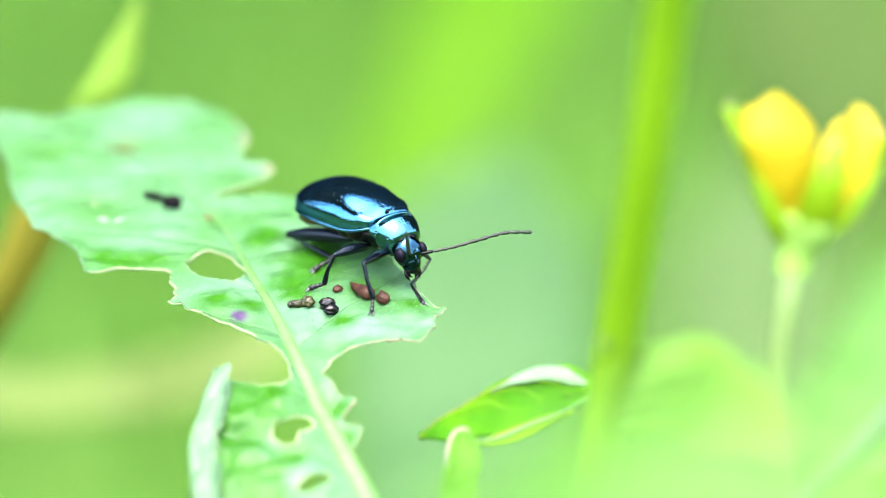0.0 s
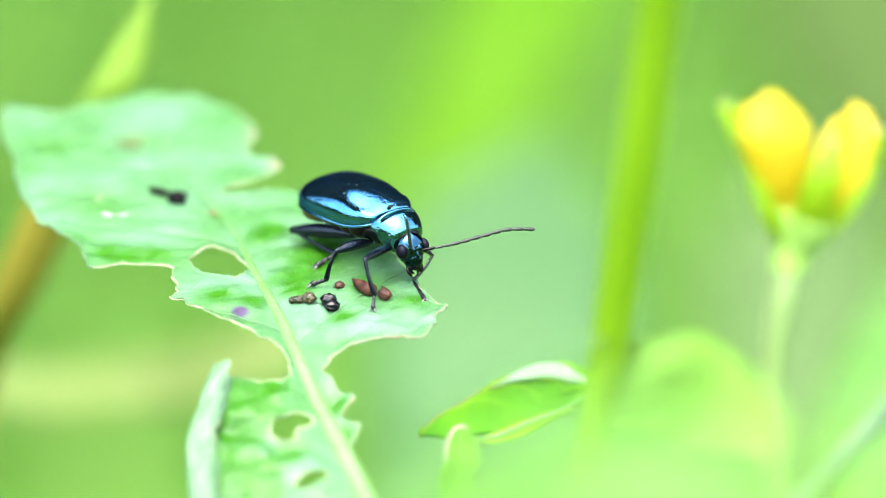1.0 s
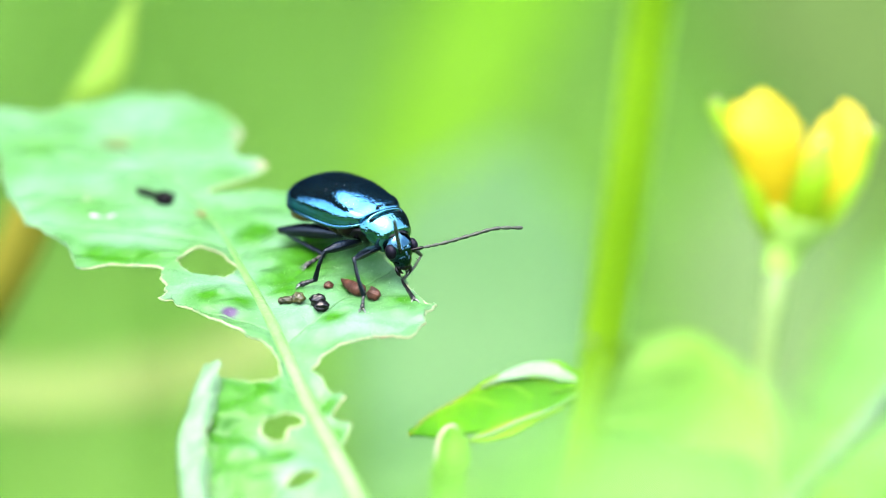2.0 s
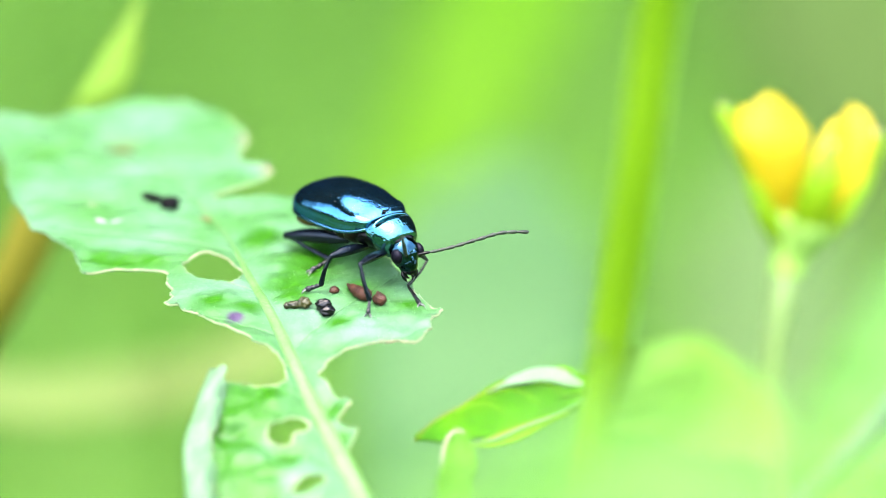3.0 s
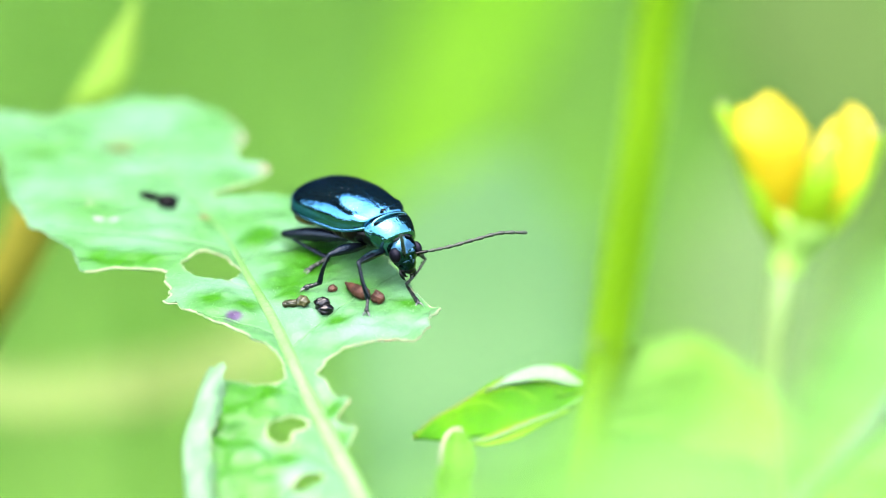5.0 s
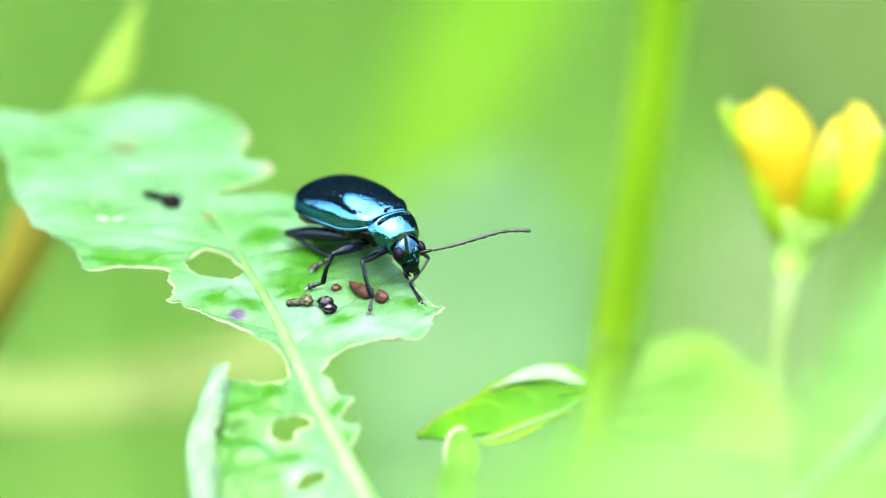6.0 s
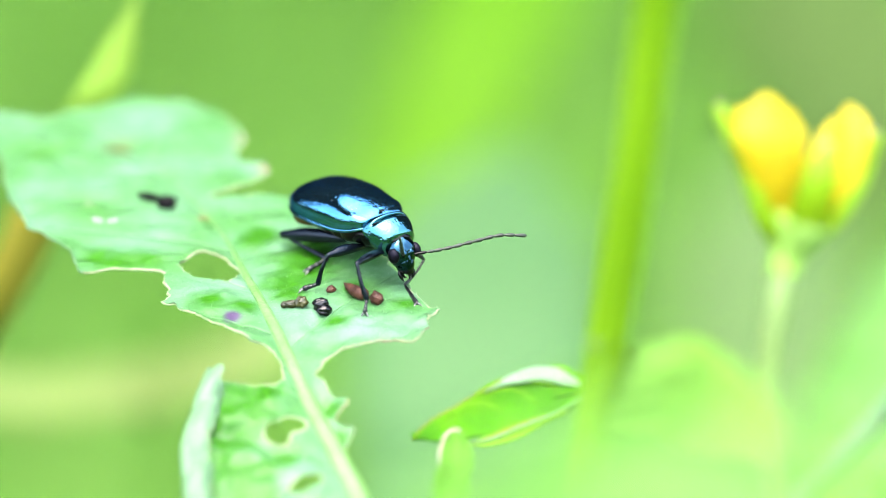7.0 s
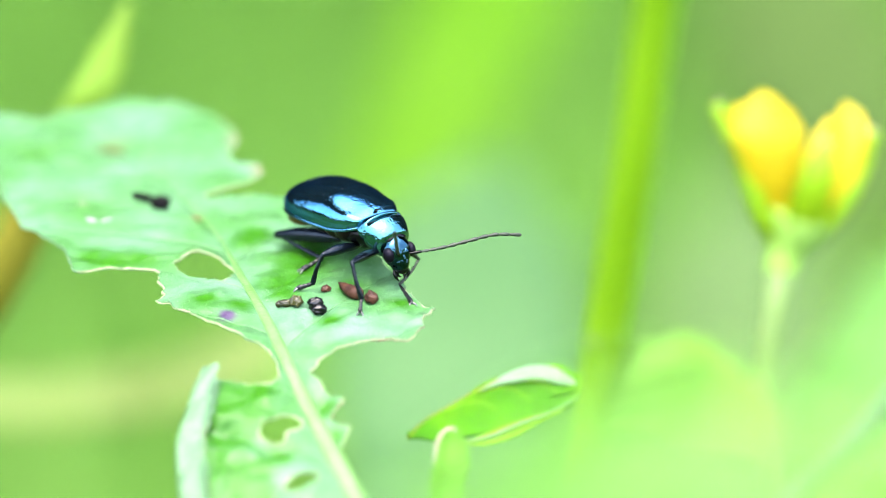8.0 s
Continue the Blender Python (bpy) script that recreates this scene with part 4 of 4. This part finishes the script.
leg([body(-1.2, -0.7, 0.05), spot(-5.000, 0.480, 3.6), spot(-3.520, -0.300, 2.2), leaf_at(16.1, -1.8, 0.06)], 0.25)
leg([body(0.55, 0.4, 0.05), spot(-0.400, -0.330, 1.5), spot(-1.020, -1.130, 1.1), leaf_at(12.6, -4.62, 0.06)], 0.1, 0.045, DULL_LEG)
leg([body(-0.35, 0.6, 0.0), body(-0.3, 1.15, -0.05), body(-0.6, 1.2, -0.5), leaf_at(17.5, -4.0, 0.06)], 0.18)
leg([body(-1.2, 0.7, 0.05), body(-2.3, 1.05, 0.05), body(-1.8, 1.1, -0.45), leaf_at(19.3, -3.6, 0.06)], 0.27)


# ---- droppings and crumbs on the leaf ----
def on_leaf(s, w, along, across, high, turn, rough, seed, lift=0.0):
    p = leaf_at(s, w)
    n = (leaf_at(s, w, 1) - p).normalized()
    a = (RIGHT - n * RIGHT.dot(n)).normalized()
    a = a * math.cos(turn) + n.cross(a) * math.sin(turn)
    b = n.cross(a)
    return blob(p + n * (high * 0.8 + lift) * MM, (a * along * MM, b * across * MM, n * high * MM), rough, seed, 24, 16)


def crumb(name, geos, material, label, s, w):
    return lone(name, join(*geos), material, label, "dropping", "droppings on the leaf", at=leaf_at(s, w))


crumb("frass_pellet", [on_leaf(13.72, -1.08, 0.2, 0.2, 0.18, 0.1, 0.35, 1), on_leaf(13.85, -0.8, 0.26, 0.13, 0.12, 0.05, 0.35, 2), on_leaf(13.95, -0.56, 0.1, 0.11, 0.11, 0.05, 0.35, 22)], FRASS, "olive-brown bottle-shaped dropping on the leaf", 13.8, -0.88)
crumb("frass_pellet", [on_leaf(13.42, -1.62, 0.25, 0.22, 0.21, 0.2, 0.3, 3), on_leaf(13.16, -1.66, 0.23, 0.19, 0.17, 0.2, 0.35, 4)], FRASS_BLACK, "shiny dark lumpy dropping on the leaf", 13.4, -1.64)
crumb("seed_crumb", [tube(curve([leaf_at(14.5, -2.68, 0.2), leaf_at(14.3, -2.78, 0.2), leaf_at(13.95, -2.95, 0.22), leaf_at(13.7, -3.08, 0.2)], 12), [(0.03 + 0.19 * math.sin(math.pi * 0.56 * k / 11) * (1 + 0.08 * math.sin(k * 2.3))) * MM for k in range(12)], 14)], FRASS_RED, "reddish brown pointed crumb on the leaf", 14.0, -2.95)
crumb("seed_crumb", [on_leaf(13.32, -3.42, 0.2, 0.25, 0.22, 0.5, 0.3, 6)], FRASS_RED, "round reddish brown crumb on the leaf", 13.3, -3.42)
crumb("seed_crumb", [on_leaf(14.5, -2.25, 0.15, 0.16, 0.11, -0.6, 0.3, 7)], FRASS_RED, "small pale brown crumb on the leaf", 14.5, -2.25)
crumb("frass_pellet", [on_leaf(22.7, 0.95, 0.3, 0.34, 0.2, 0.2, 0.45, 8), on_leaf(23.5, 1.3, 0.4, 0.16, 0.1, -0.5, 0.5, 9)], FRASS_DULL, "black dropping far out on the leaf", 23.1, 1.0)
crumb("white_flake", [on_leaf(22.5, 3.5, 0.2, 0.07, 0.05, -0.5, 0.5, 10), on_leaf(22.2, 3.05, 0.2, 0.05, 0.04, 0.5, 0.5, 11)], FLAKE, "white flake of skin on the leaf", 22.4, 3.3)
crumb("white_flake", [on_leaf(24.1, 3.2, 0.15, 0.1, 0.03, 0.1, 0.5, 12)], DULL_TIP, "pale pinkish speck of skin on the leaf", 24.1, 3.2)


# ---- flower ----
flower = thing("yellow_flower", spot(10.379, 0.511, -12.5), "small yellow cup-shaped flower on a pale stalk", "flower")
PW = lambda w: [(0, 0.28 * MM), (0.35, 0.84 * w * MM), (0.7, w * MM), (0.86, 0.78 * w * MM), (0.95, 0.38 * w * MM), (1, 0.08 * w * MM)]
for spine, side, w in (
        ([spot(10.077, 0.671, -12.8), spot(9.832, 2.115, -13.4), spot(9.622, 3.236, -13.6), spot(9.464, 4.414, -13)], RIGHT * 0.97 + AWAY * 0.25, 1.06),
        ([spot(9.984, 0.741, -12), spot(9.415, 2.315, -11.4), spot(9.071, 3.301, -11.2), spot(8.840, 4.167, -10.8)], RIGHT * 0.75 + AWAY * 0.6, 0.36),
        ([spot(10.578, 0.746, -11.2), spot(10.962, 2.330, -10.6), spot(11.311, 3.075, -10.4), spot(11.694, 3.856, -10.2)], RIGHT, 0.27),
        ([spot(11.257, 0.674, -12.3), spot(11.790, 2.131, -12.5), spot(11.995, 3.268, -12.4), spot(11.906, 4.141, -12)], RIGHT * 0.95 + AWAY * -0.3, 0.5),
        ([spot(11.433, 0.744, -11.5), spot(12.192, 1.997, -10.8), spot(12.477, 2.987, -10.6), spot(12.499, 3.685, -10.4)], RIGHT * 0.7 + AWAY * -0.6, 0.26)):
    part("petal", strip(spine, side, PW(w), cup=-0.22, thick=0.12 * MM), PETAL, flower, "bright yellow petal")
SW = lambda w: [(0, 0.6 * w * MM), (0.4, w * MM), (0.75, 0.82 * w * MM), (1, 0.22 * MM)]
for spine, side, w in (
        ([spot(10.335, -0.008, -12.8), spot(10.617, 0.859, -13.6), spot(10.901, 1.944, -14), spot(11.155, 2.912, -13.7)], RIGHT, 0.56),
        ([spot(9.891, -0.008, -12.7), spot(9.421, 0.910, -13.3), spot(8.842, 2.472, -13.3), spot(8.185, 4.073, -12.6)], RIGHT * 0.85 + AWAY * 0.5, 0.3),
        ([spot(10.742, -0.008, -12.6), spot(11.565, 0.962, -12.8), spot(12.335, 2.213, -12.4), spot(12.666, 3.314, -11.9)], RIGHT * 0.8 - AWAY * 0.5, 0.22)):
    sepal = part("sepal", strip(spine, side, SW(w), cup=-0.2, thick=0.16 * MM), SEPAL, flower, "pointed green sepal")
    part("sepal_tip", blob(spine[-1], (RIGHT * 0.10 * MM, UP * 0.15 * MM, AWAY * 0.1 * MM), 0.3, 4), TIP, sepal, "dry whitish tip")
part("calyx_cup", tube(curve([spot(9.957, -0.785, -12.5), spot(10.103, -0.137, -12.5), spot(10.321, 0.429, -12.6), spot(10.507, 0.914, -12.7)], 18), [lerp([(0, 0.47), (0.35, 0.56), (0.65, 0.78), (0.9, 0.93), (1, 0.9)], k / 17) * MM for k in range(18)], 20, caps=False), CALYX, flower, "yellow-green funnel under the petals")
low = spot(9.786, -5.832, -12)
part("flower_stalk", tube(curve([spot(10.005, -0.591, -12.5), spot(9.843, -1.595, -12.5), spot(9.665, -2.734, -12.3), spot(9.583, -4.202, -12.1), low] + rooted(low + Vector((0, 0, -0.004))), 40), [(0.48 - 0.13 * min(1, k / 16)) * MM for k in range(40)], 14, caps=False), PEDICEL, flower, "pale green tapering stalk")

# ---- upright stem with its small leaf ----
stem = thing("upright_stem", spot(5.034, -2.615, -10.5), "thick bright green upright stem with small leaves", "plant stem")
low = spot(4.194, -7.520, -11)
part("stem", tube(curve([spot(6.425, 8.960, -22), spot(6.055, 6.693, -20), spot(5.546, 2.197, -17), spot(4.943, -2.552, -13.5), spot(4.582, -5.183, -12), low] + rooted(low + Vector((0, 0, -0.006))), 48), [0.6 * MM] * 48, 18), STEM_GREEN, stem)
part("node", blob(spot(4.488, -2.673, -14.2), (RIGHT * 0.14 * MM, AWAY * 0.3 * MM, UP * 0.14 * MM), 0.2, 3), PEDICEL, stem, "small pale swelling on the stem")
small = strip([spot(4.455, -4.266, -5.4), spot(3.463, -4.410, -4.7), spot(2.089, -4.852, -4.4), spot(0.710, -5.383, -4.1), spot(-0.729, -5.777, -3.8)], UP * 0.85 + AWAY * 0.5, [(0, 0.5 * MM), (0.2, 0.86 * MM), (0.5, 0.92 * MM), (0.8, 0.5 * MM), (1, 0.1 * MM)], cup=0.16, thick=0.14 * MM, n=36, across=12)
leaflet = part("small_leaf", small, SMALL_LEAF, stem, "small green leaf folded along its length")
part("rolled_edge", strip([spot(4.360, -4.108, -5.33), spot(3.943, -3.897, -4.93), spot(3.195, -3.770, -4.58), spot(2.286, -3.986, -4.28), spot(1.474, -4.370, -4.18)], UP * 0.8 + AWAY * 0.6, [(0, 0.06 * MM), (0.25, 0.25 * MM), (0.55, 0.25 * MM), (1, 0.03 * MM)], cup=-0.12, thick=0.12 * MM, n=30), ROLLED, leaflet, "pale rolled upper edge")
part("lower_edge", strip([spot(4.325, -4.462, -6.55), spot(3.527, -4.932, -5.85), spot(2.593, -5.308, -5.45), spot(1.653, -5.734, -5.15), spot(0.793, -5.846, -4.95)], UP * 0.85 + AWAY * 0.5, [(0, 0.03 * MM), (0.6, 0.035 * MM), (1, 0.015 * MM)], thick=0.06 * MM), ROLLED, leaflet, "pale thin lower edge")
part("turned_side", strip([spot(3.952, -4.852, -5.9), spot(3.192, -5.159, -5.5), spot(2.339, -5.550, -5.2), spot(1.395, -5.852, -5), spot(0.879, -5.873, -4.9)], UP * 0.9 + AWAY * 0.4, [(0, 0.08 * MM), (0.5, 0.24 * MM), (1, 0.03 * MM)], cup=0.1, thick=0.08 * MM), STEM_GREEN, leaflet, "yellow-green turned-in side")
part("reddish_rim", tube(curve([spot(-0.744, -5.815, -4.1), spot(-0.242, -5.309, -4.2), spot(0.623, -4.790, -4.2), spot(1.486, -4.286, -4.3), spot(2.003, -3.989, -4.4)], 20), [0.024 * MM] * 20, 6), DRY, leaflet, "thin reddish rim")
for spine in ([spot(3.030, -4.648, -4.8), spot(2.514, -4.288, -4.75), spot(1.827, -4.293, -4.6), spot(1.346, -4.469, -4.5)], [spot(2.000, -4.931, -4.6), spot(1.484, -4.676, -4.5), spot(0.932, -4.748, -4.4), spot(0.536, -4.960, -4.3)], [spot(3.878, -4.410, -5.2), spot(3.452, -4.104, -5.1), spot(2.941, -4.008, -4.9)]):
    part("side_vein", tube(curve(spine, 14), [0.02 * MM] * 14, 6), STEM_GREEN, leaflet)
part("leaf_rib", tube(curve([spot(4.379, -4.259, -5.6), spot(3.037, -4.676, -4.5), spot(1.663, -5.144, -4), spot(-0.243, -5.747, -3.7)], 16), [0.045 * MM] * 16, 6), SMALL_LEAF, leaflet)

bud_low = spot(0.369, -7.637, -9)
bud = thing("leaf_shoot", spot(0.481, -5.994, -5.1), "young leaf tip with a pinkish white point", "shoot")
part("young_leaf", strip([spot(0.568, -5.568, -5.2), spot(0.633, -6.047, -5.6), spot(0.624, -6.680, -6.6), bud_low] + rooted(bud_low), RIGHT, [(0, 0.08 * MM), (0.08, 0.25 * MM), (0.2, 0.4 * MM), (0.4, 0.5 * MM), (0.6, 0.5 * MM), (1, 0.3 * MM)], cup=-0.6, n=80, thick=0.2 * MM), SHOOT, bud)
part("pale_tip", tube(curve([spot(0.086, -6.740, -5.6), spot(0.120, -6.121, -5.3), spot(0.327, -5.637, -5), spot(0.619, -5.483, -5), spot(0.825, -5.654, -5), spot(0.875, -5.920, -5.2)], 24), [(0.04 + 0.045 * math.sin(math.pi * min(1, k / 20)) ** 2) * MM for k in range(24)], 8), TIP, bud, "pinkish white folded tip")


# ---- out-of-focus leaves near the lens and plants behind ----
def big_leaf(name, spine, side, width, material, label, cup=0.2, rib=None, drop=0.0):
    """A broad leaf whose stalk runs down into the ground; the last point of the spine is its base."""
    ob = thing(name, Vector(spine[-1]), label, "leaf")
    part("leaf_blade", strip(spine, side, width, cup=cup, thick=0.2 * MM, n=36, across=10, wave=0.05), material, ob)
    pts = curve(spine, 20)
    part("midrib", tube([p + Vector((0, 0, 0.02 * MM)) for p in pts], [(0.05 + 0.2 * k / 19) * MM for k in range(20)], 6), rib or material, ob)
    base = Vector(spine[-1])
    part("stalk", tube(curve([pts[-2], base] + rooted(base + (base - pts[-2]), drop), 16), [0.35 * MM] * 16, 8), STEM_GREEN, ob)
    return ob


LW = lambda w: [(0, 0.05 * MM), (0.2, 0.7 * w * MM), (0.5, w * MM), (0.85, 0.6 * w * MM), (1, 0.2 * w * MM)]
for spine, w in (([spot(8.665, -4.501, -19), spot(7.969, -3.846, -18), spot(7.008, -3.394, -16), spot(5.849, -3.308, -14), spot(4.911, -3.655, -11.5)], 0.85),
                 ([spot(8.761, -5.425, -25), spot(8.315, -4.626, -24), spot(7.394, -4.100, -22), spot(6.169, -4.159, -17), spot(4.797, -4.797, -11.5)], 1.05)):
    near = part("leaf", strip(spine, UP * 0.65 + AWAY * 0.75, LW(w * 1.15), cup=0.12, thick=0.2 * MM, n=36, across=10, wave=0.05), NEAR_LEAF, stem, "soft yellow-green leaf")
    part("leaf_rib", tube(curve(spine, 20), [(0.05 + 0.15 * k / 19) * MM for k in range(20)], 6), NEAR_LEAF, near)
big_leaf("near_leaf", [spot(-1.0, -5.45, -60), spot(0.9, -4.55, -62), spot(2.75, -3.95, -64), spot(5.2, -3.7, -65), spot(7.3, -4.2, -65)], UP * 0.7 + AWAY * 0.7, LW(1.9), PALE_LEAF, "pale green leaf close to the lens", 0.2)
big_leaf("near_leaf", [spot(23.207, 1.062, 60), spot(22.171, -2.823, 60), spot(20.617, -7.226, 60), spot(18.545, -10.593, 60), spot(17.509, -12.666, 60)], RIGHT * 0.9 - AWAY * 0.4, LW(4.3), PALE_LEAF, "pale green leaf with a light rib beside the flower", 0.15, VEIN)

blade = thing("grass_blade", spot(-16.523, -2.297, 24), "pointed grass blade, yellow-green above and brown below", "grass")
low = spot(-18.341, -6.422, 27)
part("blade", strip([spot(-11.009, 9.016, 20), spot(-11.686, 7.106, 20), spot(-12.508, 5.361, 20), spot(-13.520, 3.535, 21), spot(-14.440, 1.893, 22)], RIGHT * 0.9 + UP * 0.4, [(0, 0.14 * MM), (0.3, 0.66 * MM), (1, 1.05 * MM)], cup=0.2), BLADE, blade)
part("sheath", strip([spot(-14.426, 2.001, 22.3), spot(-15.370, 0.021, 23), spot(-16.523, -2.297, 24), low] + rooted(low), RIGHT * 0.9 + UP * 0.4, [(0, 0.95 * MM), (0.5, 0.85 * MM), (1, 0.8 * MM)], cup=0.3, n=50), DRY, blade, "brownish dry lower blade")

low = spot(-6.102, -3.242, 70)
stalk = thing("bent_grass_stalk", low, "pale yellow bent grass stalk behind the leaf", "grass")
far_end = spot(-23.944, -7.280, 56)
part("blade", strip([low, spot(-9.454, -5.314, 66), spot(-13.831, -6.501, 60)], UP * 0.7 + AWAY * 0.7, [(0, 0.7 * MM), (0.4, 1.35 * MM), (1, 1.4 * MM)], cup=0.2, n=30), BAND, stalk)
part("sheath", strip([spot(-13.7, -6.47, 60.2), spot(-18.461, -6.961, 57), far_end] + rooted(far_end), UP * 0.7 + AWAY * 0.7, [(0, 1.45 * MM), (0.4, 1.45 * MM), (1, 0.9 * MM)], cup=0.25, n=40), BAND, stalk)
part("node", blob(spot(-13.75, -6.48, 60.1), (RIGHT * 0.5 * MM, UP * 1.3 * MM, AWAY * 0.6 * MM), 0.15, 5), BAND, stalk, "pale swollen joint")

low = spot(9.522, -8.433, -12)
near_stalk = thing("pale_grass_stem", low, "pale slanting grass stem beside the flower", "grass")
part("stem", tube(curve([spot(13.679, -3.420, -14), spot(12.634, -4.850, -13), spot(11.586, -5.971, -12.5), spot(10.659, -7.003, -12), low] + rooted(low + Vector((-0.001, 0, -0.004))), 36), [0.3 * MM] * 36, 10), ROLLED, near_stalk)

low = spot(-3.292, -6.268, 128)
big_leaf("tall_blade", [spot(10.4, 32.973, 190), spot(5.2, 20.700, 175), spot(0.4, 9.799, 158), spot(-2.3, 1.513, 142), low], RIGHT, [(0, 4.5 * MM), (0.25, 5.4 * MM), (0.5, 4.5 * MM), (0.75, 4.2 * MM), (1, 3.5 * MM)], BRIGHT_BLADE, "broad bright yellow-green grass blade far behind", 0.1, drop=0.1)
low = spot(1.002, -17.022, 112)
big_leaf("pale_far_leaf", [spot(4.081, 5.810, 118), spot(2.886, 0.753, 117), spot(2.202, -3.930, 116), spot(1.515, -9.203, 114), low], RIGHT, [(0, 1.5 * MM), (0.25, 6.5 * MM), (0.6, 8.0 * MM), (1, 6.0 * MM)], FAR_PALE, "pale green leaf far behind", 0.1)
low = spot(29.994, -27.218, 230)
big_leaf("green_far_leaf", [spot(27.683, 9.684, 245), spot(28.318, 0.050, 240), spot(29.004, -9.850, 236), spot(29.669, -18.556, 232), low], RIGHT, [(0, 0.5 * MM), (0.3, 9.0 * MM), (0.7, 9.0 * MM), (1, 5.0 * MM)], FAR_GREEN, "soft green leaf far behind the flower", 0.1)
low = spot(57.550, 1.557, 420)
big_leaf("olive_far_leaf", [spot(40.493, 51.988, 420), spot(45.684, 38.639, 420), spot(50.876, 26.773, 420), spot(55.326, 14.907, 420), low], RIGHT, [(0, 4 * MM), (0.4, 14 * MM), (0.7, 13 * MM), (1, 6 * MM)], FAR_OLIVE, "dull olive-green leaf far behind", 0.1)


# ---- what moves ----
def motions():
    """The antennae feel about; all else holds still."""
    base_l = JOINT_L - BODY
    turn_l = AWAY
    rows = []
    for t, deg in ((0.0, 0.0), (0.5, 2.1), (1.0, 0.3), (1.5, 0.0), (3.0, -0.6), (3.5, 0.3), (4.0, 0.6), (4.5, 0.6), (6.0, -0.4), (6.5, 0.75), (7.0, 1.6), (7.5, 1.1), (8.0, 1.35)):
        rows.append((t, Matrix.Translation(base_l) @ Matrix.Rotation(radians(deg), 4, turn_l)))
    walk(ANT_L, rows)
    base_r = JOINT_R - BODY
    rows = []
    for t, a, b in ((0.0, 0.0, 7.0), (0.5, 0.0, 5.0), (0.8, 0.0, 0.0), (1.5, -3.0, -1.0), (3.0, 0.0, 9.0), (3.5, 2.0, 10.0), (4.5, 1.0, 9.0), (6.0, 0.0, 8.0), (7.0, 1.0, 10.0), (7.5, 0.0, 6.0), (8.0, 0.0, 7.0)):
        rows.append((t, Matrix.Translation(base_r) @ Matrix.Rotation(radians(b), 4, RIGHT) @ Matrix.Rotation(radians(a), 4, AWAY)))
    walk(ANT_R, rows)


motions()
